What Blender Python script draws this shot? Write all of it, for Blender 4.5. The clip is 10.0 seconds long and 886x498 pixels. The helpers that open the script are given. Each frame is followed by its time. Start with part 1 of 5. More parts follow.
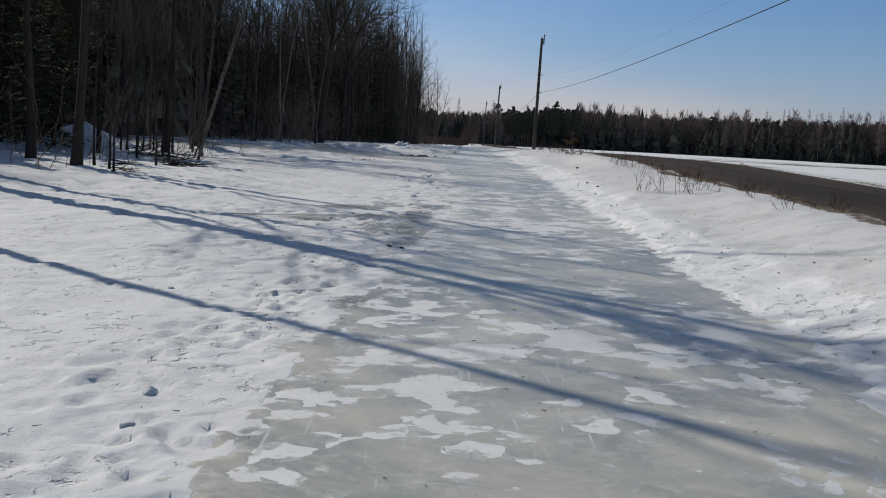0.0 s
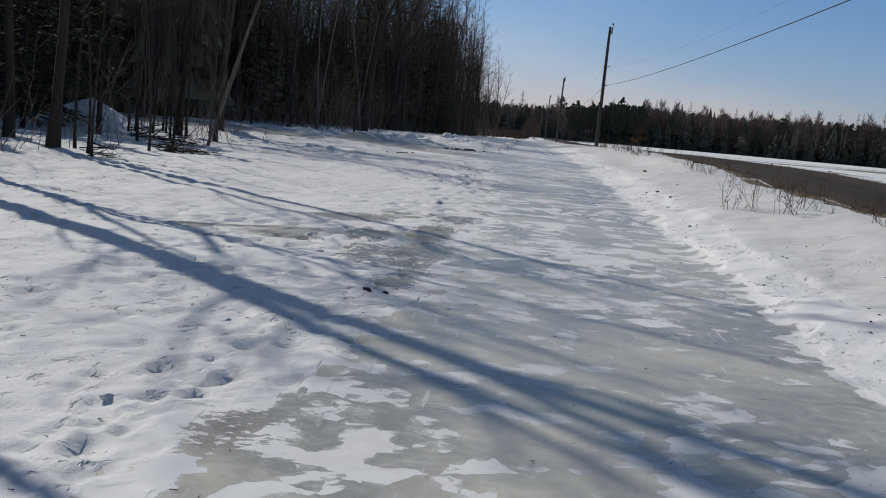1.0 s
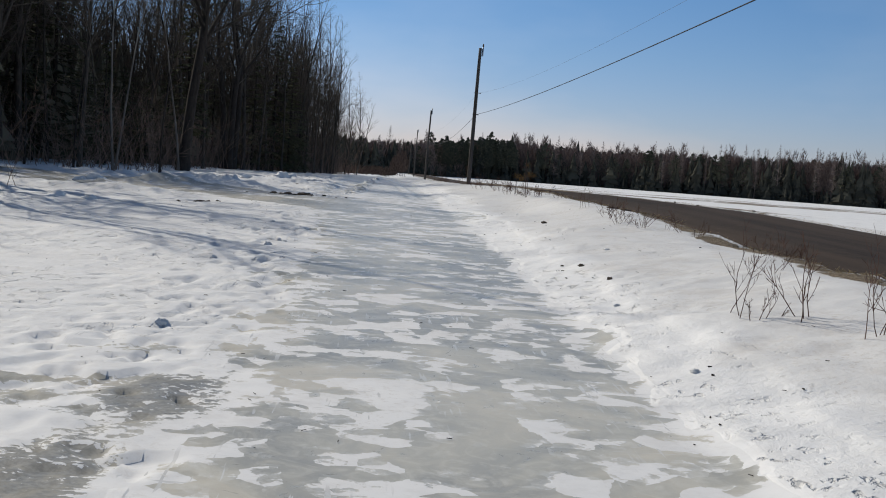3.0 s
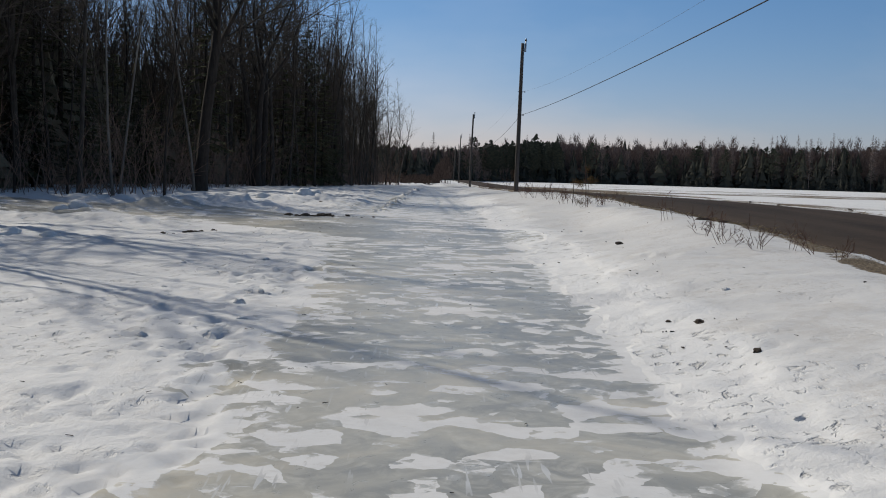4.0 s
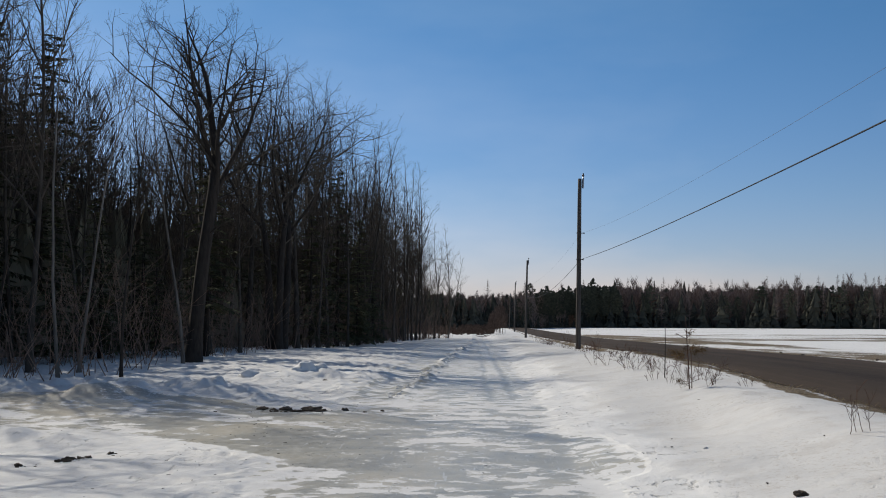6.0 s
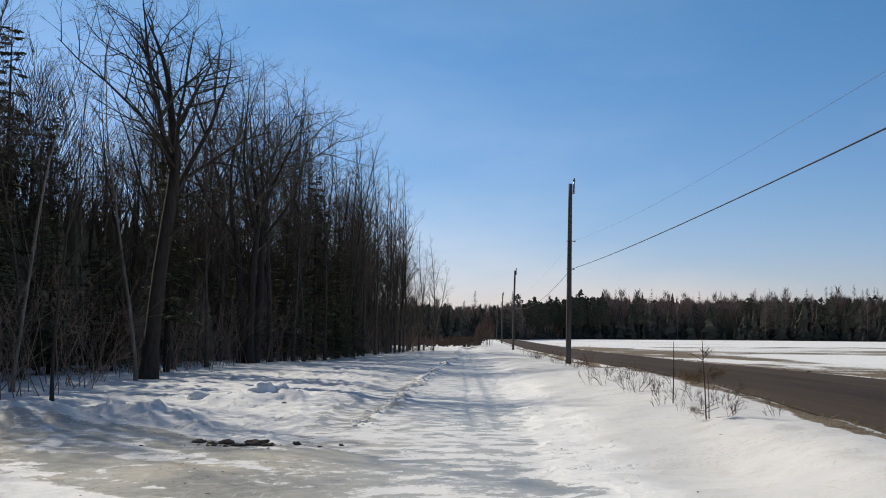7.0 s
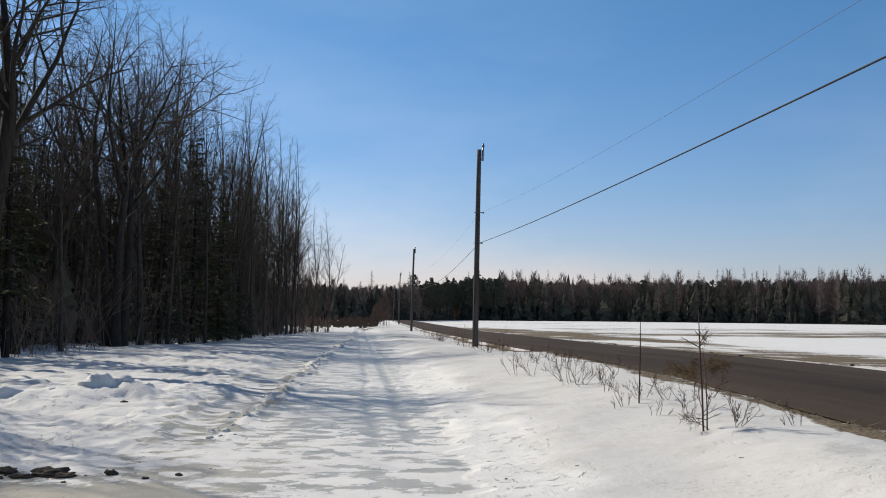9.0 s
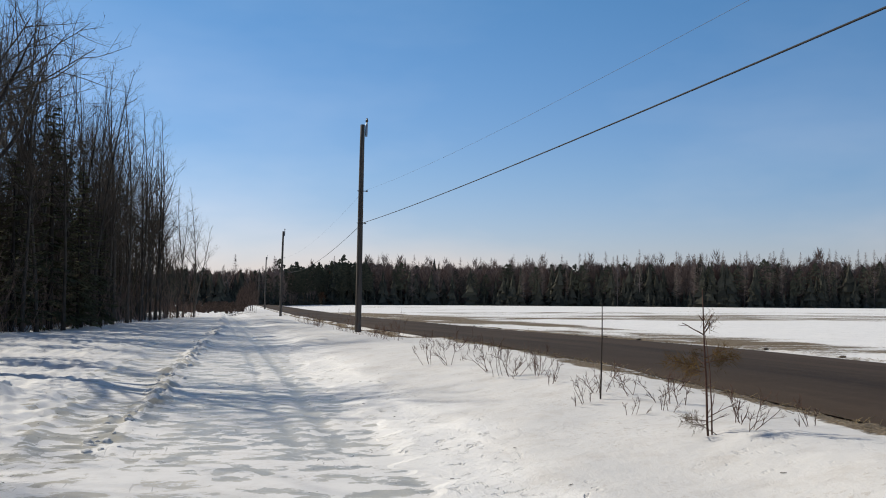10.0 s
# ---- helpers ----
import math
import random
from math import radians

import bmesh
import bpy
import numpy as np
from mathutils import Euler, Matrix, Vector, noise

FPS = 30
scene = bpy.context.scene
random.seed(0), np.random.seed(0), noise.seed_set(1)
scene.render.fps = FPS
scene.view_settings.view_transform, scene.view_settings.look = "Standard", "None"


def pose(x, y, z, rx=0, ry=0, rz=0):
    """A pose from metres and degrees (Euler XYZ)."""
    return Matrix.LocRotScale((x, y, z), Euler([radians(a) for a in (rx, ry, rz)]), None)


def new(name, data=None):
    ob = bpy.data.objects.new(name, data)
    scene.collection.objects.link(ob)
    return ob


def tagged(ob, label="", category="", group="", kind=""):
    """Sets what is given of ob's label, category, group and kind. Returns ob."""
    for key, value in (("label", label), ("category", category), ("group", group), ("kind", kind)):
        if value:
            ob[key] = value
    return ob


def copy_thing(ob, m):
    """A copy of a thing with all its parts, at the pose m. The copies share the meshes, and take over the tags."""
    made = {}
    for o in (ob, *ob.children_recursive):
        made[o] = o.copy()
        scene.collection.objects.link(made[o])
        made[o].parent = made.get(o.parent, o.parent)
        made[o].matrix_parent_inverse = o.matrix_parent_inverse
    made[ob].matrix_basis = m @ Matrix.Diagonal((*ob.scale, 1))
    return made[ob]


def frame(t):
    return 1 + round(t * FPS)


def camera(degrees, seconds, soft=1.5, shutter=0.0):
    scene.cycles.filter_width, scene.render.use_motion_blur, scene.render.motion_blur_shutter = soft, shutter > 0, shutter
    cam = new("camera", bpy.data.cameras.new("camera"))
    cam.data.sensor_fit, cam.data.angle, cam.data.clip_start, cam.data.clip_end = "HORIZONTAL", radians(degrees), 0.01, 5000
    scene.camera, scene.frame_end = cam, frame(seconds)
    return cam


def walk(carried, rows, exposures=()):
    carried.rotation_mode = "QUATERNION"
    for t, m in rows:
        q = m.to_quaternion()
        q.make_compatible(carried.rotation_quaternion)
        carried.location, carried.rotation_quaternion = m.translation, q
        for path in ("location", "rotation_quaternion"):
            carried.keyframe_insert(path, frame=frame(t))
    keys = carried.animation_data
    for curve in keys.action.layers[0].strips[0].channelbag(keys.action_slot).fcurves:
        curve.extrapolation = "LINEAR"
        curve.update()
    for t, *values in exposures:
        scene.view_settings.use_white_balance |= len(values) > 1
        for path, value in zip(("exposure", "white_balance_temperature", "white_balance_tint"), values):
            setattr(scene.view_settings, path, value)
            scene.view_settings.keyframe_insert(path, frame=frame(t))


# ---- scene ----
cam = camera(43.98, 10.0, soft=1.0)
# seconds, place, yaw, pitch, roll
PATH = [
    (0.00, 0.024, 0.000, 1.776, -0.63, -5.85, 3.04),
    (0.30, 0.163, 1.342, 1.780, -1.76, -5.23, 1.39),
    (0.50, 0.274, 2.267, 1.784, 0.80, -7.27, 0.30),
    (1.00, 0.511, 4.746, 1.821, 2.41, -6.52, 5.08),
    (1.50, 0.665, 7.120, 1.804, -1.44, -8.02, 1.32),
    (2.00, 0.870, 9.642, 1.833, 0.29, -7.76, -0.23),
    (2.50, 1.021, 11.945, 1.845, -0.62, -4.15, 5.19),
    (2.70, 1.087, 12.896, 1.849, -3.56, -3.90, 5.75),
    (3.80, 1.444, 18.094, 1.943, -2.21, -4.99, 1.01),
    (4.00, 1.518, 18.959, 1.969, -1.52, -3.94, 1.62),
    (4.50, 1.706, 20.976, 2.041, -1.02, -2.73, -0.12),
    (5.00, 1.854, 23.065, 2.172, -0.18, -1.61, -0.61),
    (5.50, 1.936, 24.853, 2.289, 1.93, 1.88, 1.73),
    (5.70, 1.958, 25.511, 2.322, 2.09, 3.50, 0.72),
    (6.80, 2.095, 28.655, 2.436, 1.00, 3.91, 0.06),
    (7.00, 2.129, 29.181, 2.443, 0.91, 4.25, 0.38),
    (7.50, 2.206, 30.372, 2.434, 0.67, 2.75, 1.34),
    (8.00, 2.262, 31.544, 2.399, 1.16, 1.65, 2.77),
    (8.50, 2.169, 32.591, 2.365, -1.36, 1.51, 0.08),
    (9.00, 2.114, 33.754, 2.382, -4.50, 3.31, 0.54),
    (9.50, 1.961, 34.796, 2.363, -4.11, 3.68, 1.68),
    (10.00, 1.626, 35.970, 2.350, -11.61, 2.55, 0.33),
]
walk(cam, [(t, pose(x, y, z, 90 + p, 0, w) @ pose(0, 0, 0, 0, 0, r)) for t, x, y, z, w, p, r in PATH],
     [(0, -0.46, 6090, 10), (0.5, -0.56, 6050, 10), (1, -0.48, 6040, 10), (1.5, -0.34, 6090, 10), (2, -0.22, 6350, 10), (2.5, -0.20, 6240, 10), (4, -0.43, 6280, 10), (5, -0.43, 6320, 10), (5.7, -0.38, 6320, 10), (7, -0.06, 6390, 10), (8.5, -0.06, 6420, 10), (9, -0.02, 6420, 10), (10, -0.02, 6460, 10)])

# ---- light ----
SUN_AZ, SUN_EL = radians(-43), radians(36)  # azimuth from +y towards +x
world = bpy.data.worlds.new("world")
scene.world = world
world.use_nodes = True
wt = world.node_tree
wt.nodes.clear()
sky = wt.nodes.new("ShaderNodeTexSky")
sky.sky_type, sky.sun_disc = "NISHITA", False
sky.sun_elevation, sky.sun_rotation = SUN_EL, SUN_AZ
sky.air_density, sky.dust_density, sky.ozone_density, sky.altitude = 1.0, 0.4, 2.0, 300
bg = wt.nodes.new("ShaderNodeBackground")
bg.inputs[1].default_value = 0.086
wout = wt.nodes.new("ShaderNodeOutputWorld")
hue = wt.nodes.new("ShaderNodeHueSaturation")
hue.inputs["Saturation"].default_value = 1.12
tint = wt.nodes.new("ShaderNodeMix")
tint.data_type, tint.blend_type = "RGBA", "MULTIPLY"
tint.inputs[0].default_value = 1.0
ramp = wt.nodes.new("ShaderNodeValToRGB")
ramp.color_ramp.elements[0].color = (0.95, 0.90, 1.20, 1)
ramp.color_ramp.elements[1].position, ramp.color_ramp.elements[1].color = 0.28, (0.77, 0.97, 1.12, 1)
ramp.color_ramp.elements.new(0.11).color = (0.86, 0.94, 1.15, 1)
ramp.color_ramp.elements.new(0.55).color = (1.14, 1.0, 0.88, 1)
up = wt.nodes.new("ShaderNodeTexCoord")
sep = wt.nodes.new("ShaderNodeSeparateXYZ")
wt.links.new(up.outputs["Generated"], sep.inputs[0])
wt.links.new(sep.outputs["Z"], ramp.inputs[0])
wt.links.new(ramp.outputs[0], tint.inputs[7])
wt.links.new(sky.outputs[0], tint.inputs[6])
haze = wt.nodes.new("ShaderNodeTexNoise")
haze.inputs["Scale"].default_value, haze.inputs["Detail"].default_value, haze.inputs["Roughness"].default_value = 2.2, 5, 0.55
stretch = wt.nodes.new("ShaderNodeMapping")
stretch.inputs["Scale"].default_value = (1.0, 1.0, 3.0)
stretch.inputs["Location"].default_value = (0.35, 0.1, 0.2)
wisps = wt.nodes.new("ShaderNodeValToRGB")
wisps.color_ramp.elements[0].position, wisps.color_ramp.elements[0].color = 0.44, (1, 1, 1, 1)
wisps.color_ramp.elements[1].position, wisps.color_ramp.elements[1].color = 0.72, (1.36, 1.17, 1.06, 1)
veil = wt.nodes.new("ShaderNodeMix")
veil.data_type, veil.blend_type = "RGBA", "MULTIPLY"
veil.inputs[0].default_value = 1.0
wt.links.new(up.outputs["Generated"], stretch.inputs[0])
wt.links.new(stretch.outputs[0], haze.inputs["Vector"])
wt.links.new(haze.outputs["Fac"], wisps.inputs[0])
wt.links.new(tint.outputs[2], veil.inputs[6])
wt.links.new(wisps.outputs[0], veil.inputs[7])
wt.links.new(veil.outputs[2], hue.inputs["Color"])
wt.links.new(hue.outputs[0], bg.inputs[0])
wt.links.new(bg.outputs[0], wout.inputs[0])
sun_data = bpy.data.lights.new("sun", "SUN")
sun_data.energy, sun_data.angle, sun_data.color = 4.2, radians(0.53), (1.0, 0.92, 0.78)
sun = new("sun", sun_data)
sun_dir = Vector((math.sin(SUN_AZ) * math.cos(SUN_EL), math.cos(SUN_AZ) * math.cos(SUN_EL), math.sin(SUN_EL)))
sun.matrix_world = Matrix.Translation((-40, 60, 60)) @ sun_dir.to_track_quat("Z", "Y").to_matrix().to_4x4()


# ---- materials ----
class Mat:
    """A small builder for node materials."""

    def __init__(self, name, rough=0.8, spec=0.5, metal=0.0):
        self.m = bpy.data.materials.new(name)
        self.m.use_nodes = True
        self.t = self.m.node_tree
        self.b = self.t.nodes["Principled BSDF"]
        self.b.inputs["Roughness"].default_value = rough
        self.b.inputs["Specular IOR Level"].default_value = spec
        self.b.inputs["Metallic"].default_value = metal
        self.co = self.t.nodes.new("ShaderNodeTexCoord")

    def link(self, a, b):
        self.t.links.new(a, b)

    def noise(self, scale, detail=4.0, rough=0.55, dist=0.0, stretch=None, space="Object"):
        n = self.t.nodes.new("ShaderNodeTexNoise")
        n.inputs["Scale"].default_value, n.inputs["Detail"].default_value = scale, detail
        n.inputs["Roughness"].default_value, n.inputs["Distortion"].default_value = rough, dist
        src = self.co.outputs[space]
        if stretch:
            mp = self.t.nodes.new("ShaderNodeMapping")
            mp.inputs["Scale"].default_value = stretch
            self.link(src, mp.inputs[0])
            src = mp.outputs[0]
        self.link(src, n.inputs["Vector"])
        return n.outputs["Fac"]

    def cells(self, scale, warp=0.2, wscale=2.5, stretch=(1, 1, 1)):
        """A random value for each flake of a bent cell pattern."""
        n = self.t.nodes.new("ShaderNodeTexNoise")
        n.inputs["Scale"].default_value, n.inputs["Detail"].default_value = wscale, 3
        self.link(self.co.outputs["Object"], n.inputs["Vector"])
        bend = self.t.nodes.new("ShaderNodeVectorMath")
        bend.operation = "MULTIPLY_ADD"
        bend.inputs[1].default_value = (2 * warp,) * 3
        self.link(n.outputs["Color"], bend.inputs[0])
        self.link(self.co.outputs["Object"], bend.inputs[2])
        mp = self.t.nodes.new("ShaderNodeMapping")
        mp.inputs["Scale"].default_value = stretch
        self.link(bend.outputs[0], mp.inputs[0])
        v = self.t.nodes.new("ShaderNodeTexVoronoi")
        v.voronoi_dimensions = "2D"
        v.inputs["Scale"].default_value = scale
        self.link(mp.outputs[0], v.inputs["Vector"])
        c = self.t.nodes.new("ShaderNodeSeparateColor")
        self.link(v.outputs["Color"], c.inputs[0])
        return c.outputs[0]

    def attr(self, name):
        a = self.t.nodes.new("ShaderNodeAttribute")
        a.attribute_name = name
        return a.outputs["Fac"]

    def ramp(self, fac, stops):
        r = self.t.nodes.new("ShaderNodeValToRGB")
        while len(r.color_ramp.elements) < len(stops):
            r.color_ramp.elements.new(0.5)
        for e, (p, c) in zip(r.color_ramp.elements, stops):
            e.position = p
            e.color = (c, c, c, 1) if isinstance(c, (int, float)) else (*c, 1)
        self.link(fac, r.inputs[0])
        return r.outputs[0]

    def math(self, op, a, b=None, c=None):
        n = self.t.nodes.new("ShaderNodeMath")
        n.operation = op
        for k, v in enumerate((a, b, c)):
            if v is None:
                continue
            if isinstance(v, (int, float)):
                n.inputs[k].default_value = v
            else:
                self.link(v, n.inputs[k])
        return n.outputs[0]

    def mix(self, fac, a, b):
        n = self.t.nodes.new("ShaderNodeMix")
        n.data_type = "RGBA"
        for k, v in ((0, fac), (6, a), (7, b)):
            if isinstance(v, (int, float)):
                n.inputs[k].default_value = v
            elif isinstance(v, tuple):
                n.inputs[k].default_value = (*v, 1)
            else:
                self.link(v, n.inputs[k])
        return n.outputs[2]

    def color(self, sock):
        if isinstance(sock, tuple):
            self.b.inputs["Base Color"].default_value = (*sock, 1)
        else:
            self.link(sock, self.b.inputs["Base Color"])

    def bump(self, height, strength=0.4, dist=0.01, normal=None):
        n = self.t.nodes.new("ShaderNodeBump")
        n.inputs["Strength"].default_value, n.inputs["Distance"].default_value = strength, dist
        self.link(height, n.inputs["Height"])
        if normal is not None:
            self.link(normal, n.inputs["Normal"])
        self.link(n.outputs[0], self.b.inputs["Normal"])
        return n.outputs[0]

    def random(self):
        n = self.t.nodes.new("ShaderNodeObjectInfo")
        return n.outputs["Random"]


def bark(name, dark, light, scale=14.0):
    m = Mat(name, 0.9, 0.2)
    n = m.noise(scale, 5, 0.6, 0.6, (1, 1, 0.18))
    big = m.noise(1.3, 3)
    f = m.math("ADD", m.math("MULTIPLY", n, 0.7), m.math("MULTIPLY", big, 0.3))
    f = m.math("ADD", f, m.math("MULTIPLY_ADD", m.random(), 0.16, -0.08))
    m.color(m.ramp(f, [(0.32, dark), (0.68, light)]))
    m.bump(n, 0.7, 0.02)
    return m.m


BARK = bark("grey_bark", (0.034, 0.028, 0.022), (0.12, 0.10, 0.08))
BARK_DARK = bark("dark_bark", (0.021, 0.017, 0.014), (0.064, 0.052, 0.042))
BARK_PALE = bark("pale_birch_bark", (0.075, 0.064, 0.053), (0.235, 0.208, 0.178), 9.0)
TWIG = bark("twig_bark", (0.046, 0.037, 0.029), (0.138, 0.110, 0.086), 6.0)
BRUSH = bark("brush_bark", (0.10, 0.066, 0.05), (0.28, 0.19, 0.142), 5.0)
SHRUB = bark("shrub_bark", (0.07, 0.035, 0.025), (0.17, 0.10, 0.075), 8.0)


def needles(name, a, b):
    m = Mat(name, 0.9, 0.08)
    n = m.noise(3.0, 3)
    f = m.math("ADD", n, m.math("MULTIPLY_ADD", m.random(), 0.3, -0.15))
    m.color(m.ramp(f, [(0.3, a), (0.7, b)]))
    return m.m


NEEDLE = needles("spruce_needles", (0.048, 0.051, 0.028), (0.115, 0.113, 0.062))
NEEDLE_PINE = needles("pine_needles", (0.085, 0.054, 0.02), (0.21, 0.13, 0.05))


def pole_wood():
    m = Mat("weathered_pole_wood", 0.85, 0.25)
    n = m.noise(9.0, 6, 0.6, 0.3, (1, 1, 0.06))
    m.color(m.ramp(n, [(0.3, (0.045, 0.038, 0.032)), (0.7, (0.155, 0.134, 0.115))]))
    m.bump(n, 0.5, 0.01)
    return m.m


POLE = pole_wood()


def plain(name, c, rough=0.5, metal=0.0):
    m = Mat(name, rough, 0.5, metal)
    n = m.noise(30.0, 3)
    m.color(m.ramp(n, [(0.3, tuple(0.8 * v for v in c)), (0.7, c)]))
    return m.m


STEEL = plain("galvanised_steel", (0.35, 0.36, 0.37), 0.45, 0.9)
CERAMIC = plain("brown_insulator_glaze", (0.10, 0.06, 0.04), 0.25)
CABLE = plain("black_cable_sheath", (0.010, 0.012, 0.017), 0.85)
WIRE = plain("aged_aluminium_wire", (0.10, 0.11, 0.13), 0.7, 0.3)


def ground_mat():
    """Old snow, ice and bare earth, laid out by the sheet's own cover values."""
    m = Mat("snow_and_ice", 0.6, 0.27)
    cov, earth, wet, sand = m.attr("cover"), m.attr("earth"), m.attr("wet"), m.attr("sand")
    fine = m.noise(7.0, 5, 0.6, 0.4)
    finer = m.noise(34.0, 4, 0.6)
    flake = m.ramp(m.noise(0.7, 4, 0.6), [(0.45, 0.05), (0.65, 0.34)])
    edge = m.math("ADD", cov, m.math("MULTIPLY_ADD", fine, 0.36, -0.18))
    plates = m.math("MULTIPLY_ADD", m.cells(4.6, 0.14, 3.2, (0.85, 1.0, 1)), 0.58, -0.29)
    plates = m.math("ADD", plates, m.math("MULTIPLY_ADD", m.cells(10.0, 0.07, 7.0, (0.85, 1.0, 1)), 0.26, -0.13))
    edge = m.math("ADD", edge, m.math("MULTIPLY", plates, m.ramp(wet, [(0.0, 1.0), (0.14, 0.62), (0.5, 0.15)])))
    edge = m.math("ADD", edge, m.math("MULTIPLY", m.math("ADD", m.noise(26.0, 5, 0.7, 0.3), -0.5), flake))
    edge = m.math("ADD", edge, m.math("MULTIPLY", wet, m.math("MULTIPLY_ADD", m.noise(17.0, 4, 0.6, 0.2, (0.8, 1.25, 1)), 1.5, -0.75)))
    snow_f = m.ramp(edge, [(0.485, 0.0), (0.515, 1.0)])
    # long thin scratches left by runners and tyres
    lines = m.ramp(m.noise(1.0, 2, 0.5, 0.2, (24, 1.7, 1)), [(0.66, 0.0), (0.685, 1.0)])
    lines2 = m.ramp(m.noise(1.0, 2, 0.5, 0.2, (2.2, 19, 1)), [(0.70, 0.0), (0.72, 1.0)])
    lines = m.math("MULTIPLY", m.math("MAXIMUM", lines, lines2), m.ramp(m.noise(0.9, 3), [(0.45, 0.0), (0.6, 1.0)]))
    # snow
    broad = m.noise(0.8, 6, 0.62, 0.5)
    snow_c = m.ramp(broad, [(0.3, (0.79, 0.79, 0.785)), (0.62, (0.87, 0.862, 0.845))])
    crust_n = m.noise(4.0, 8, 0.72, 0.15)
    crust = m.ramp(crust_n, [(0.46, 0.0), (0.62, 1.0)])
    snow_c = m.mix(m.math("MULTIPLY", crust, 0.24), snow_c, (0.60, 0.60, 0.595))
    speck = m.ramp(m.noise(22.0, 5, 0.75), [(0.62, 0.0), (0.72, 1.0)])
    snow_c = m.mix(m.math("MULTIPLY", speck, 0.28), snow_c, (0.46, 0.43, 0.39))
    grit = m.ramp(m.noise(1.6, 8, 0.75), [(0.50, 0.0), (0.62, 0.6)])
    crumbs = m.ramp(m.noise(16.0, 6, 0.75), [(0.55, 0.0), (0.60, 1.0)])
    grit = m.math("MAXIMUM", grit, m.math("MULTIPLY", crumbs, m.ramp(m.noise(0.9, 3), [(0.45, 0.0), (0.6, 1.0)])))
    snow_c = m.mix(m.math("MULTIPLY", grit, sand), snow_c, (0.47, 0.405, 0.335))
    snow_c = m.mix(m.math("MULTIPLY", sand, 0.75), snow_c, (0.575, 0.566, 0.552))
    snow_c = m.mix(m.math("MULTIPLY", lines, m.ramp(cov, [(0.65, 0.55), (0.95, 0.05)])), snow_c, (0.36, 0.36, 0.355))
    # pits: grey old crust on the floor, plus the hollow's shade darkened into the colour
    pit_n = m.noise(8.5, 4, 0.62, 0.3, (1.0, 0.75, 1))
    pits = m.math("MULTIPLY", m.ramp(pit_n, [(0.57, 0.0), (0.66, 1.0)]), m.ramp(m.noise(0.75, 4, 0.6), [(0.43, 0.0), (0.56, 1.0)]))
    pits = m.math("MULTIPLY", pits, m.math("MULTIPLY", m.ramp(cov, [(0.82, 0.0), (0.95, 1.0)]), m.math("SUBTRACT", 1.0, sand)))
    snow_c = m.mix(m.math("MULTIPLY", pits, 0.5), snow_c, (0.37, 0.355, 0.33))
    # ice
    cloud = m.noise(0.55, 6, 0.62, 0.8)
    milk = m.noise(4.5, 6, 0.68, 1.6)
    ice_c = m.ramp(cloud, [(0.38, (0.35, 0.34, 0.30)), (0.5, (0.49, 0.465, 0.39)), (0.62, (0.63, 0.575, 0.46))])
    ice_c = m.mix(m.ramp(milk, [(0.47, 0.0), (0.70, 0.55)]), ice_c, (0.70, 0.685, 0.62))
    ice_c = m.mix(m.math("MULTIPLY", lines, 0.7), ice_c, (0.75, 0.75, 0.74))
    bubbles = m.ramp(m.noise(30.0, 4, 0.7), [(0.62, 0.0), (0.72, 0.25)])
    ice_c = m.mix(bubbles, ice_c, (0.66, 0.66, 0.645))
    ice_c = m.mix(m.ramp(edge, [(0.40, 0.0), (0.47, 0.34)]), ice_c, (0.74, 0.73, 0.69))
    ice_c = m.mix(m.math("MULTIPLY", wet, 0.75), ice_c, m.ramp(finer, [(0.35, (0.17, 0.165, 0.15)), (0.72, (0.36, 0.345, 0.305))]))
    col = m.mix(snow_f, ice_c, snow_c)
    # earth
    en = m.math("ADD", earth, m.math("MULTIPLY_ADD", fine, 0.5, -0.25))
    en = m.math("ADD", en, m.math("MULTIPLY_ADD", finer, 0.3, -0.15))
    rows = m.noise(0.55, 6, 0.7, 0.2, (0.16, 1.0, 1))
    en = m.math("ADD", en, m.math("MULTIPLY", m.math("MULTIPLY_ADD", rows, 1.5, -0.78), earth))
    earth_f = m.ramp(en, [(0.46, 0.0), (0.56, 1.0)])
    earth_c = m.ramp(finer, [(0.3, (0.05, 0.04, 0.03)), (0.50, (0.18, 0.138, 0.09)), (0.70, (0.38, 0.305, 0.20))])
    col = m.mix(earth_f, col, earth_c)
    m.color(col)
    ice_r = m.ramp(milk, [(0.3, 0.24), (0.7, 0.48)])
    rough = m.mix(snow_f, ice_r, (0.78, 0.78, 0.78))
    rough = m.mix(earth_f, rough, (0.9, 0.9, 0.9))
    m.link(rough, m.b.inputs["Roughness"])
    deep = m.ramp(cov, [(0.8, 0.04), (1.2, 1.0)])
    h = m.math("ADD", m.math("MULTIPLY", crust_n, 0.62), m.math("ADD", m.math("MULTIPLY", fine, 0.18), m.math("MULTIPLY", finer, 0.09)))
    h = m.math("MULTIPLY", m.math("MULTIPLY", h, snow_f), deep)
    h = m.math("MULTIPLY", h, m.math("MULTIPLY_ADD", sand, -0.55, 1.0))
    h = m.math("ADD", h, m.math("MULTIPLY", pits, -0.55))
    h = m.math("ADD", h, m.math("MULTIPLY", snow_f, 0.025))
    h = m.math("ADD", h, m.math("MULTIPLY", milk, 0.04))
    h = m.math("ADD", h, m.math("MULTIPLY", earth_f, finer))
    m.bump(h, 0.8, 0.05)
    return m.m


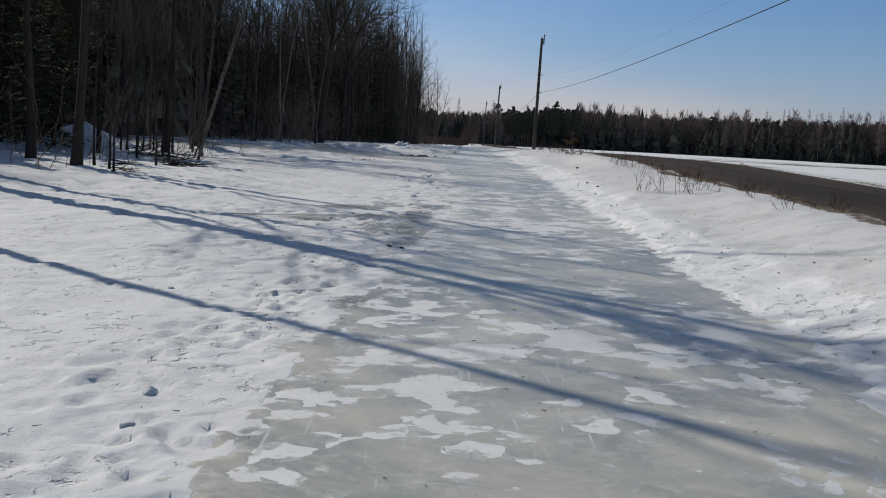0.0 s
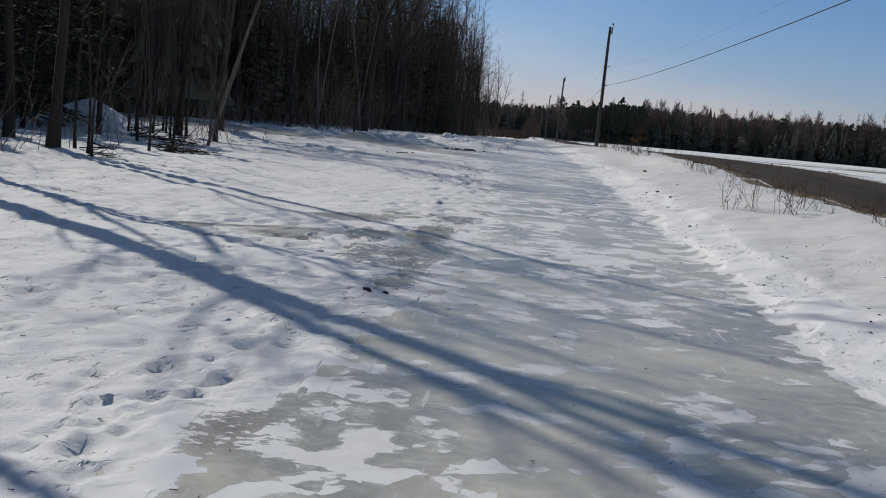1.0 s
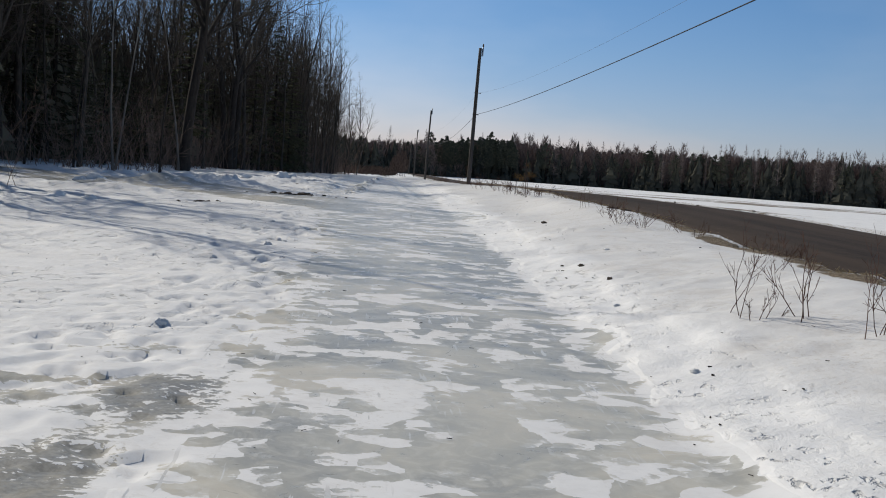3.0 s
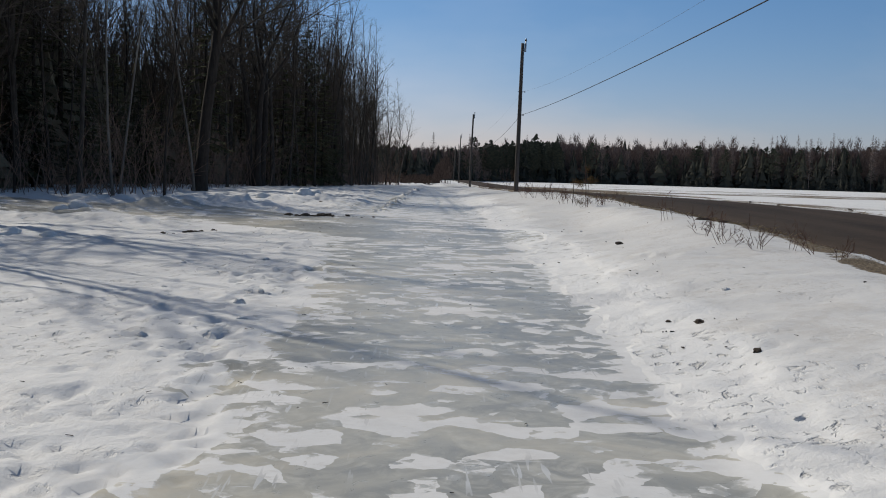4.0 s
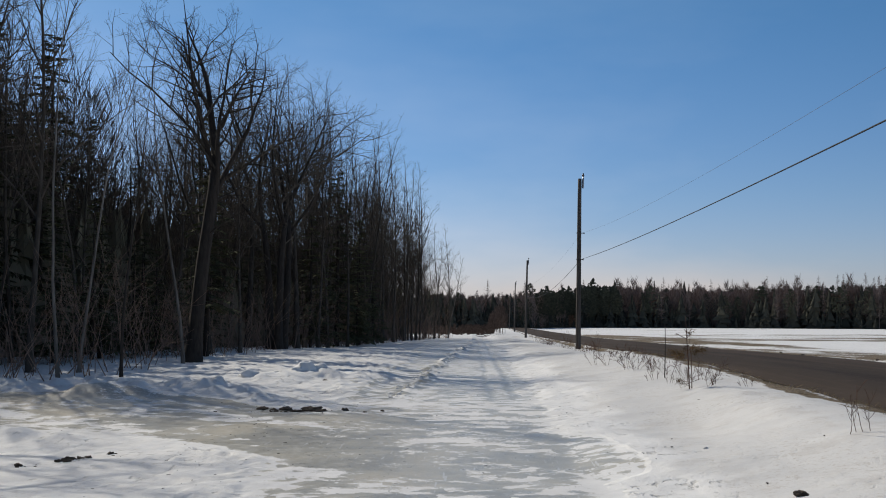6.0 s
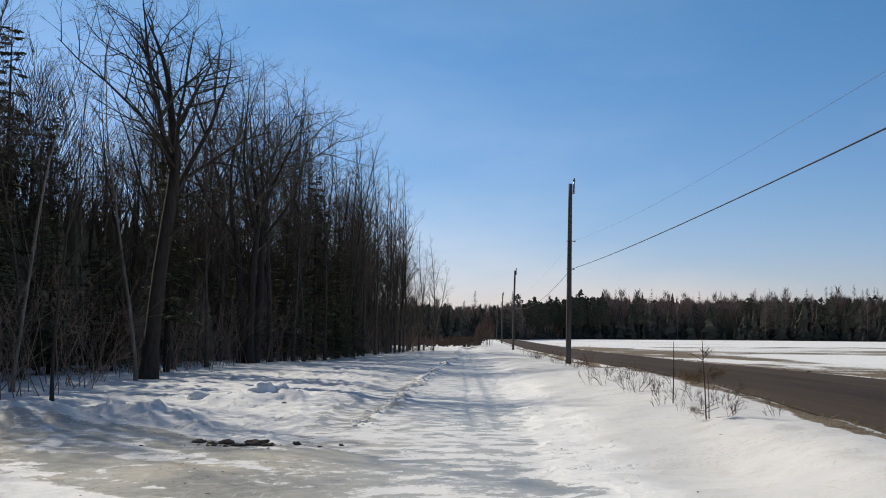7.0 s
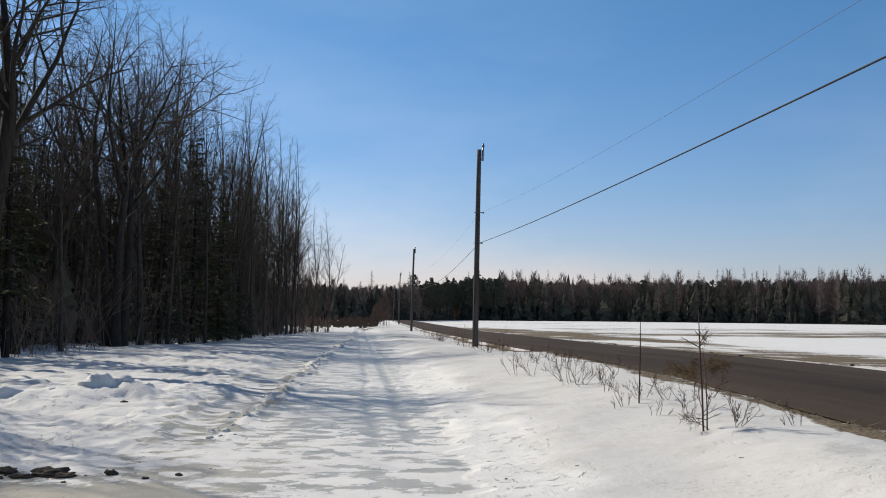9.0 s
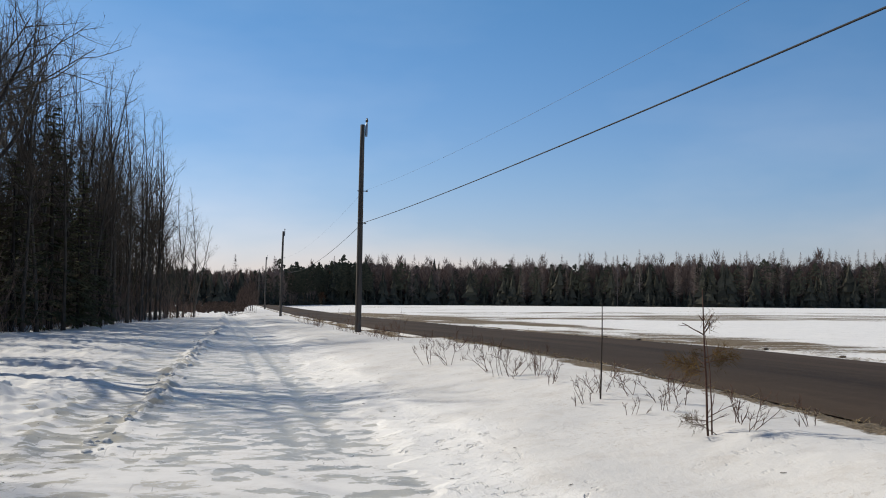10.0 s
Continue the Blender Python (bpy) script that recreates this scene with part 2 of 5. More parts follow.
def snow_mat():
    m = Mat("old_snow", 0.78, 0.4)
    broad, fine = m.noise(2.5, 5, 0.6), m.noise(24.0, 4, 0.65)
    m.color(m.mix(m.ramp(fine, [(0.62, 0.0), (0.75, 0.3)]), m.ramp(broad, [(0.3, (0.79, 0.79, 0.79)), (0.65, (0.87, 0.865, 0.85))]), (0.5, 0.47, 0.42)))
    m.bump(fine, 0.6, 0.02)
    return m.m


def road_mat():
    m = Mat("worn_asphalt", 0.92, 0.12)
    n, f, s = m.noise(0.5, 5, 0.6, 0.3, (1, 0.12, 1)), m.noise(60.0, 4), m.noise(3.0, 5, 0.65)
    c = m.ramp(n, [(0.32, (0.024, 0.018, 0.0145)), (0.5, (0.044, 0.032, 0.024)), (0.68, (0.075, 0.054, 0.039))])
    c = m.mix(m.ramp(m.noise(1.1, 4, 0.6, 0.2, (1, 0.03, 1)), [(0.45, 0.0), (0.6, 0.6)]), c, (0.070, 0.050, 0.036))
    c = m.mix(m.ramp(f, [(0.5, 0.0), (0.8, 0.5)]), c, (0.085, 0.065, 0.049))
    c = m.mix(m.ramp(s, [(0.55, 0.0), (0.75, 0.35)]), c, (0.10, 0.076, 0.056))
    m.color(c)
    m.bump(f, 0.5, 0.008)
    return m.m


def earth_mat():
    m = Mat("damp_earth", 0.9, 0.2)
    f = m.noise(18.0, 5, 0.65)
    m.color(m.ramp(f, [(0.3, (0.04, 0.031, 0.024)), (0.7, (0.19, 0.148, 0.112))]))
    m.bump(f, 0.8, 0.02)
    return m.m


GROUND, SNOW, ROAD, EARTH = ground_mat(), snow_mat(), road_mat(), earth_mat()
STRAW = bark("dead_grass", (0.16, 0.115, 0.065), (0.42, 0.33, 0.2), 4.0)


# ---- mesh helpers ----
def mesh_of(name, verts, faces, mat, smooth=False):
    me = bpy.data.meshes.new(name)
    me.from_pydata(verts, [], faces)
    me.materials.append(mat)
    if smooth:
        me.polygons.foreach_set("use_smooth", [True] * len(me.polygons))
    me.update()
    return me


def part(name, mesh, parent, label=""):
    ob = new(name, mesh)
    ob.parent = parent
    return tagged(ob, label)


def holder(name, m=None):
    ob = new(name)
    ob.empty_display_size = 0.2
    if m is not None:
        ob.matrix_basis = m
    return ob


class Tubes:
    """Collects tapered tubes along bent lines."""

    def __init__(self):
        self.v, self.f = [], []

    def add(self, pts, rads, n=4, cap=True):
        base = len(self.v)
        prev = None
        for k, p in enumerate(pts):
            a = pts[min(k + 1, len(pts) - 1)] - pts[max(k - 1, 0)]
            a = a.normalized() if a.length > 1e-9 else Vector((0, 0, 1))
            side = prev if prev is not None else (Vector((1, 0, 0)) if abs(a.x) < 0.8 else Vector((0, 1, 0)))
            u = (side - a * side.dot(a)).normalized()
            prev = u
            w = a.cross(u)
            r = rads[k]
            for j in range(n):
                t = 2 * math.pi * j / n
                self.v.append(p + (u * math.cos(t) + w * math.sin(t)) * r)
        for k in range(len(pts) - 1):
            for j in range(n):
                a, b = base + k * n + j, base + k * n + (j + 1) % n
                self.f.append((a, b, b + n, a + n))
        if cap:
            self.f.append(tuple(base + (len(pts) - 1) * n + j for j in range(n)))

    def mesh(self, name, mat, smooth=True):
        return mesh_of(name, self.v, self.f, mat, smooth)


def bent(rng, start, way, length, n, wander, lift=0.0):
    """A line that starts along way and wanders; lift bends it up or down."""
    p, d = Vector(start), Vector(way).normalized()
    pts = [p.copy()]
    for _ in range(n):
        d = (d + Vector((rng.gauss(0, wander), rng.gauss(0, wander), rng.gauss(0, wander) + lift))).normalized()
        p = p + d * (length / n)
        pts.append(p.copy())
    return pts


def along(pts, f):
    k = f * (len(pts) - 1)
    i = min(int(k), len(pts) - 2)
    return pts[i].lerp(pts[i + 1], k - i), (pts[i + 1] - pts[i]).normalized()


def turned(rng, d, angle):
    """The way d tilted by angle about a random axis square to it."""
    side = Vector((rng.gauss(0, 1), rng.gauss(0, 1), rng.gauss(0, 1)))
    side = (side - d * side.dot(d)).normalized()
    return d * math.cos(angle) + side * math.sin(angle)


# ---- shape of the land ----
def lattice(seed, n=256):
    return np.random.RandomState(seed).rand(n, n)


def vnoise(x, y, seed):
    """Smooth value noise in -1..1 with unit cells."""
    if seed not in LATTICES:
        LATTICES[seed] = lattice(seed)
    g = LATTICES[seed]
    xi, yi = np.floor(x).astype(int), np.floor(y).astype(int)
    fx, fy = x - xi, y - yi
    fx, fy = fx * fx * fx * (fx * (fx * 6 - 15) + 10), fy * fy * fy * (fy * (fy * 6 - 15) + 10)
    a, b = g[xi % 256, yi % 256], g[(xi + 1) % 256, yi % 256]
    c, d = g[xi % 256, (yi + 1) % 256], g[(xi + 1) % 256, (yi + 1) % 256]
    return 2 * (a + (b - a) * fx + (c - a) * fy + (a - b - c + d) * fx * fy) - 1


LATTICES = {}


def fbm(x, y, seed, octaves=4, gain=0.5):
    s, amp, tot = 0.0, 1.0, 0.0
    for k in range(octaves):
        ca, sa = math.cos(0.6 * k + 0.3), math.sin(0.6 * k + 0.3)
        s = s + amp * vnoise((x * ca - y * sa) * 2 ** k + 17.3 * k, (x * sa + y * ca) * 2 ** k + 5.1 * k, seed + k)
        tot += amp
        amp *= gain
    return s / tot


def step(a, b, x):
    t = np.clip((x - a) / (b - a), 0, 1)
    return t * t * (3 - 2 * t)


def base_z(y):
    """Height of the trail along its length."""
    return np.interp(y, [-60, 0, 15, 22, 30, 45, 60, 75, 110, 150, 230, 350, 700, 2000], [-0.8, 0, 0.34, 0.47, 0.68, 0.97, 1.02, 1.03, 0.85, 0.62, 0.4, 0.0, -0.5, -0.6])


def road_z(y):
    return np.interp(y, [-80, 0, 20, 30, 40, 48, 60, 80, 142, 223, 350, 700, 2000], [0.2, 0.7, 0.87, 1.0, 1.19, 1.31, 1.29, 1.08, 0.62, 0.36, 0.1, -0.4, -0.5])


def field_z(far):
    """Height of the field by its distance."""
    return np.interp(far, [0, 60, 130, 350, 2000], [0.9, 1.04, 0.62, -0.3, -0.5])


def road_x(y):
    return 10.4 + 0.0165 * (y - 50)


ROAD_HALF = 3.0


def ice_left(y):
    return np.interp(y, [0, 6, 9, 13, 15, 20, 28, 33, 36, 40], [-1.2, -0.98, -0.75, -0.25, 0.2, 0.3, 0.5, 0.45, 0.2, -0.1])


def woods_x(y):
    """The edge of the woods."""
    return np.interp(y, [0, 10, 23, 34, 45, 50, 55, 66, 73, 80, 110, 124], [-10.5, -9.5, -8.6, -7.7, -6.8, -6.3, -6.3, -6.3, -5.8, -4.3, -1.5, 0.2])


def lane_edges(x):
    """Near and far edge of the icy side lane that bends into the trail."""
    return (np.interp(x, [-60, -14, -8, -3, -0.2, 1.5, 5], [57, 45.5, 43.2, 41.0, 38.4, 37.2, 36.5]),
            np.interp(x, [-60, -14, -8, -4.5, -2.5, -0.6, 1.6, 3.3, 5], [62, 50.2, 47.6, 46.5, 45.6, 43.9, 42.0, 40.4, 39.5]))


def drive(x, y):
    """1 on the lane, and how far a place lies from its near and far edge."""
    low, high = lane_edges(x)
    a, b = y - low + 0.25 * np.sin(x * 1.3), high - y + 0.2 * np.sin(x * 2.1 + 1)
    return step(-0.3, 0.4, a) * step(-0.25, 0.25, b) * (1 - step(3.3, 4.4, x)), a, b


def in_lane(x, y, room=0.6):
    low, high = lane_edges(x)
    return low - room < y < high + room


def tracks(x, y):
    """Boot prints trodden beside the trail: a dent with a low rim each."""
    z = np.zeros_like(x)
    for px, py, turn in PRINTS:
        near = (np.abs(x - px) < 0.5) & (np.abs(y - py) < 0.5)
        if not near.any():
            continue
        dx, dy = x[near] - px, y[near] - py
        u, v = dx * math.cos(turn) - dy * math.sin(turn), dx * math.sin(turn) + dy * math.cos(turn)
        r = np.sqrt((u / 0.09) ** 2 + (v / 0.17) ** 2)
        z[near] += -0.018 * (1 - step(0.8, 1.1, r)) + 0.012 * np.exp(-((r - 1.35) / 0.25) ** 2)
    return z


def print_spots():
    rng = random.Random(91)
    out = []
    for x0, y0, x1, y1 in ((-2.2, 5.5, -0.9, 12.5), (-0.7, 25, -0.4, 36), (-1.6, 27, -0.6, 34), (-3.2, 28, -1.2, 31)):
        n = int(math.hypot(x1 - x0, y1 - y0) / 0.62)
        for k in range(n):
            f = k / max(1, n - 1)
            out.append((x0 + (x1 - x0) * f + (0.13 if k % 2 else -0.13) + rng.gauss(0, 0.05), y0 + (y1 - y0) * f + rng.gauss(0, 0.06), math.atan2(x1 - x0, y1 - y0) + rng.gauss(0, 0.2)))
    return out


PRINTS = print_spots()
# larger flat patches of snow frozen to the ice: place, half width, half length
PATCHES_NEAR = ((0.42, 8.25, 0.34, 0.22), (0.9, 9.15, 0.20, 0.25), (1.22, 8.75, 0.22, 0.35), (1.75, 8.2, 0.30, 0.28), (0.06, 6.95, 0.16, 0.35), (0.84, 10.75, 0.2, 0.15), (0.0, 9.95, 0.10, 0.35), (-0.32, 7.9, 0.10, 0.55), (2.6, 9.4, 0.16, 0.25), (2.32, 7.5, 0.12, 0.2), (1.9, 11.2, 0.3, 0.22), (0.95, 11.9, 0.25, 0.12))
PATCHES_FAR = ((1.75, 14.5, 0.55, 0.38), (0.97, 14.35, 0.2, 0.4), (0.22, 14.4, 0.10, 0.45), (0.63, 15.25, 0.17, 0.35), (1.64, 17.6, 0.32, 0.6), (1.0, 16.0, 0.15, 0.25), (-0.2, 14.0, 0.35, 0.3), (1.74, 17.8, 0.4, 0.5), (2.34, 18.7, 0.4, 0.35), (1.33, 18.4, 0.2, 0.5), (1.4, 20.9, 0.3, 0.5), (2.2, 19.4, 0.3, 0.3), (1.5, 25.2, 0.4, 0.3), (0.8, 24.4, 0.35, 0.35), (2.3, 24.0, 0.35, 0.35), (0.8, 26.6, 0.3, 0.25))
# strips where the crust has been broken through
BROKEN = ((-1.75, 8.9, -1.1, 10.6), (-1.35, 9.4, -0.95, 11.2), (-1.2, 10.9, -0.85, 12.1), (0.05, 26.8, -0.1, 28.4), (-0.35, 29.2, 0.35, 33.5), (0.1, 25.4, 0.35, 26.6), (-2.2, 7.2, -1.6, 8.4))


def land(x, y):
    """Height, snow cover and bare earth of the ground."""
    x, y = np.asarray(x, float), np.asarray(y, float)
    b, rz, rx = base_z(y), road_z(y), road_x(y)
    near = 1 - step(90, 220, np.hypot(x, y - 30))
    dr, lane_in, lane_out = drive(x, y)
    dz = -0.018 * np.clip(-0.3 - x, 0, 7) * (1 - step(42, 50, y)) + 0.07 * step(44, 50, y) * (1 - step(-0.6, 0.8, x)) * (1 - step(70, 90, y))
    lip = 3.85 + 0.22 * vnoise(x * 0, y * 0.55, 93) + 0.06 * vnoise(x * 0, y * 2.3, 96)
    bank = 0.10 * step(3.05, 3.5, x) + 0.29 * step(lip - 0.75, lip + 0.45, x) + 0.05 * step(lip - 0.06, lip + 0.06, x) + 0.56 * step(4.0, 6.0, x)
    top = rz + 0.06 - b
    lump = 0.10 * np.exp(-((x - 4.5) / 0.7) ** 2) * (0.6 + 0.8 * vnoise(x * 0 + 3, y * 0.25, 71))
    dz = dz + bank * (top * (1 - 0.12 * np.exp(-((x - 4.2) / 0.8) ** 2))) + lump * step(3.2, 4.0, x)
    dz = dz - bank * (1 - step(4.6, 5.8, x)) * 0.22 * np.exp(-((y - 41.5) / 2.2) ** 2)
    dz = dz + 0.13 * np.exp(-((x - 6.2) / 0.7) ** 2 - ((y - 38.5) / 4.5) ** 2)
    dz = dz - 0.16 * step(62, 74, y) * step(5.6, 6.4, x)
    # beyond the road the field
    far = step(rx + ROAD_HALF + 0.2, rx + ROAD_HALF + 2.5, x)
    field = field_z(np.hypot(x, y))
    z = b + dz
    z = np.where(x > rx + ROAD_HALF, np.minimum(z, rz - 0.08), z) * (1 - far) + field * far
    # relief
    on_road = (np.abs(x - rx) < ROAD_HALF + 0.15)
    trail = step(0.0, 0.35, x - ice_left(y)) * (1 - step(3.05, 3.4, x))
    rough = (1 - 0.96 * trail) * (1 - 0.85 * dr) * near
    rough = rough * (1 - 0.68 * step(-5.5, -2.0, x) * (1 - step(2.9, 3.3, x)) * (1 - step(40, 46, y)))
    churn = step(43, 47, y) * (1 - step(0.2, 0.8, x)) * (1 - step(62, 75, y))
    face = step(2.9, 3.4, x)
    rubble = face * (1 - step(27, 35, y))
    z = z + rough * (0.055 * (1 - 0.35 * churn) * fbm(x * 0.45, y * 0.35, 11, 4) + (0.032 - 0.018 * face - 0.008 * churn) * fbm(x * 1.5, y * 1.3, 21, 4) + (0.016 - 0.012 * face + 0.012 * churn) * fbm(x * 4.5, y * 3.6, 27, 2))
    z = z + face * (1 - on_road) * (1 - far) * near * (0.022 + 0.012 * rubble) * fbm((x - 0.3 * y) * 0.8, (y + 0.3 * x) * 1.5, 29, 3)
    plate = 1 - np.abs(fbm(x * 1.9, y * 1.6, 23, 3)) * 2.4
    z = z + rough * (0.03 - 0.027 * face + 0.014 * rubble + 0.016 * churn) * np.clip(plate, -1, 1) * (0.4 + 0.6 * step(-0.2, 0.5, vnoise(x * 0.5, y * 0.4, 25)))
    # trampled strip beside the trail
    strip = np.exp(-((x - ice_left(y) + 0.9) / 0.8) ** 2) * (1 - dr) * near
    n = fbm(x * 3.2, y * 2.4, 31, 3)
    z = z + strip * (0.012 * n - 0.028 * step(0.28, 0.38, n) + 0.010 * (1 - np.abs(n) * 3).clip(0, 1))
    z = z + tracks(x, y)
    # broken crust: sharp little hollows in drifts of the trodden snow
    crumb = fbm(x * 5.6, y * 4.6, 33, 2, 0.6)
    where = step(0.08, 0.38, fbm(x * 0.55, y * 0.42, 35, 3)) + 0.55 * np.exp(-((x - ice_left(y) + 0.55) / 0.5) ** 2)
    side = (1 - step(-0.1, 0.25, x - ice_left(y))) + 0.45 * np.exp(-((x - lip - 0.12) / 0.25) ** 2) * step(-0.3, 0.4, vnoise(x * 0, y * 0.4, 36)) + 0.7 * step(4.0, 4.5, x) * step(0.0, 0.3, fbm(x * 0.9, y * 0.7, 37, 2))
    z = z - 0.034 * step(0.24, 0.34, crumb) * np.clip(where, 0, 1) * side * (1 - dr) * near * (1 - on_road)
    for rx0, ry0, rx1, ry1 in BROKEN:
        ln = math.hypot(rx1 - rx0, ry1 - ry0)
        ux, uy = (rx1 - rx0) / ln, (ry1 - ry0) / ln
        a, c = (x - rx0) * ux + (y - ry0) * uy, (x - rx0) * uy - (y - ry0) * ux
        inside = np.exp(-(c / 0.14) ** 4) * step(-0.15, 0.1, a) * (1 - step(ln - 0.1, ln + 0.15, a))
        z = z - inside * (0.034 * step(-0.15, 0.15, crumb))
    ridge = np.exp(-((x - np.interp(y, [46, 51, 60, 88], [0.6, 0.8, 1.08, 1.95]) + 0.12 * vnoise(x * 0, y * 0.6, 41)) / 0.20) ** 2) * step(44, 50, y) * near
    z = z + ridge * (0.05 + 0.12 * fbm(x * 5, y * 4.0, 43, 3, 0.7))
    # ruts along the bank's foot
    rut = np.exp(-((x - 2.75 - 0.05 * vnoise(x * 0, y * 0.3, 45)) / 0.10) ** 4) + 0.7 * np.exp(-((x - 2.32 - 0.05 * vnoise(x * 0, y * 0.3, 46)) / 0.07) ** 4)
    rut = rut * step(44, 48, y) * near
    z = z - 0.024 * rut
    # ploughed ridge on the lane's far side
    berm = np.exp(-((lane_out + 0.95) / 0.7) ** 2) * (1 - step(-2.4, -1.2, x)) * step(-9.5, -6.5, x)
    z = z + berm * (0.11 + 0.26 * fbm(x * 2.1, y * 2.1, 51, 5, 0.65))
    for mx, my, mr, mh in ((-2.5, 49.9, 1.0, 0.16), (-1.4, 50.6, 0.8, 0.18), (-3.9, 46.2, 0.8, 0.16), (-4.9, 45.9, 0.7, 0.18), (-5.9, 43.5, 0.6, 0.15)):
        z = z + mh * np.exp(-(((x - mx) / mr) ** 2 + ((y - my) / mr) ** 2)) * (1 + 0.6 * fbm(x * 2.2, y * 2.2, 59, 3))
    berm2 = np.exp(-((lane_in + 0.9) / 0.6) ** 2) * (1 - step(-3.4, -2.4, x)) * step(-14, -10, x)
    z = z + berm2 * (0.10 + 0.12 * fbm(x * 0.9, y * 0.9, 53, 3))
    heap = 0.85 * np.exp(-(((x + 12.9) / 1.25) ** 2 + ((y - 40.0) / 1.2) ** 2)) * (1 + 0.5 * fbm(x * 0.8, y * 0.8, 57, 3))
    z = z + heap
    z = np.where(on_road, rz - 0.02 - 0.17 * step(-0.5, ROAD_HALF, x - rx), z)
    # cover: above 0.5 is snow
    wet = np.zeros_like(x)
    share = np.interp(y, [0, 6, 9, 11, 13.4, 14.6, 17, 22, 26, 27.5, 29, 31, 33, 37, 40, 46, 60], [0.0, 0.06, 0.16, 0.06, -0.02, 0.06, 0.17, 0.18, 0.18, 0.17, 0.10, 0.09, 0.18, 0.28, 0.26, 0.36, 0.40])
    blot = fbm(x * 1.7 + 0.35 * vnoise(x * 2, y * 2, 63), y * 1.5, 61, 4, 0.62)
    bits = 0.95 + 0.2 * (1 - step(9, 12, y)) + 0.8 * fbm(x * 5.5, y * 4.5, 64, 2)
    streak = step(30, 33, y)
    blot = blot * (1 - streak) + streak * fbm(x * 2.0, y * 4.6, 62, 3, 0.62)
    for wx, wy, wr, wl in PATCHES_NEAR + PATCHES_FAR:
        blot = blot + (1.2 if wy < 13 else 0.75) * bits * np.exp(-(((x - wx) / wr) ** 2 + ((y - wy) / wl) ** 2) ** 1.4)
    inside = np.minimum(x - ice_left(y), 3.16 + 0.14 * vnoise(x * 0, y * 0.8, 65) + 0.06 * vnoise(x * 0, y * 3.1, 66) - x)
    cov_ice = 0.5 + 0.40 * blot + (share - 0.19)
    d = np.clip(inside, -1.6, 0.8)
    cover = np.where(d > 0, np.minimum(cov_ice - 0.10 * step(0, 0.5, d), 0.80), 0.5 + 0.5 * blot + 0.15 + np.clip(-d, 0, 1.6) * (0.75 + 1.4 * step(1.5, 2.5, x)))
    # thin, half-melted snow over the icy hollow beside the trail
    hollow = step(13, 16, y) * (1 - step(22, 26, y)) * step(-4.6, -3.0, x) * (1 - step(-0.5, 0.0, d)) * (x < 2)
    cover = cover * (1 - hollow) + hollow * np.minimum(cover, 0.70 + 0.62 * fbm((x + 0.25 * y) * 0.55, (y - 0.25 * x) * 1.5, 67, 4, 0.65))
    worn = np.zeros_like(x)
    for wx, wy, wr, wl in ((-0.36, 14.7, 0.30, 0.55), (-0.25, 17.0, 0.36, 1.2), (-0.2, 19.0, 0.34, 1.0), (0.1, 20.8, 0.4, 0.7), (-1.4, 19.9, 0.65, 0.5), (-0.85, 16.6, 0.35, 0.8), (-1.0, 18.2, 0.3, 0.7), (-1.8, 17.4, 0.4, 0.3), (-0.55, 10.0, 0.4, 0.45), (-1.2, 24.5, 0.5, 0.6)):
        worn = worn + np.exp(-(((x - wx) / wr) ** 2 + ((y - wy) / wl) ** 2) ** 1.5)
    cover = cover - 0.62 * np.clip(worn, 0, 1.0) * (1 - step(-0.1, 0.2, d)) * np.clip(cover, 0, 1.1)
    wet = np.maximum(np.clip(1.3 * worn, 0, 1), 0.4 * hollow) * (1 - step(-0.1, 0.5, d))
    cover = np.where(y > 45.5, np.where(d > 0, 0.53 - 0.05 * (1 - step(47, 54, y)) + 0.24 * fbm(x * 4.2, y * 5.6, 73, 3, 0.7) + 0.10 * step(60, 80, y), cover), cover)
    cover = cover * (1 - dr) + dr * np.minimum(cover, 0.29 + 0.42 * fbm((0.78 * x - 0.63 * y) * 0.8, (0.63 * x + 0.78 * y) * 2.6, 69, 4, 0.65) + 0.16 * step(0.8, 2.4, x) - 0.10 * (1 - step(0.4, 2.2, lane_out)) + 0.16 * step(-7, -3, -x - 8 * step(1, 3, lane_out)))
    wet = np.maximum(wet, 0.34 * step(35, 38, y) * step(-0.2, 0.3, d) * (1 - 0.6 * step(42, 46, y)) * (1 - step(60, 90, y)))
    wet = np.maximum(wet, 0.19 * step(43, 46.5, y) * (1 - step(62, 90, y)) * step(-0.2, 0.3, d) * step(-0.8, 0.2, fbm(x * 0.9, y * 0.5, 77, 2)))
    wet = np.maximum(wet, dr * (0.24 * (1 - step(0.2, 1.0, lane_out)) + 0.26) * (1 - step(1.0, 3.0, x)))
    scuffed = np.exp(-((x + 0.5) / 1.3) ** 2 - ((y - 45.2) / 1.1) ** 2)
    wet, cover = np.maximum(wet, 0.42 * scuffed), cover - 0.45 * scuffed * np.clip(cover - 0.45, 0, 1)
    cover = cover - 0.14 * rut + 0.8 * (1 - near) + 0.5 * step(3.5, 4.5, x)
    # snow patches stand a little proud of the ice
    z = z + 0.001 * step(0.46, 0.58, cover) * near * (trail + dr).clip(0, 1)
    # earth: shoulders, stubble in the field, muddy clods
    sh = np.exp(-((x - (rx - ROAD_HALF - 0.3 - 0.2 * vnoise(x * 0, y * 0.35, 95))) / 0.32) ** 4) + 0.8 * np.exp(-((x - (rx + ROAD_HALF + 0.3)) / 0.4) ** 2)
    earth = 0.66 * np.clip(sh, 0, 1)
    stub = np.exp(-((y - 0.25 * x - 135 - 8 * vnoise(x * 0.05, x * 0, 85)) / 16) ** 2) * 0.42 + fbm(x * 0.05, y * 0.2, 83, 4) * 0.62
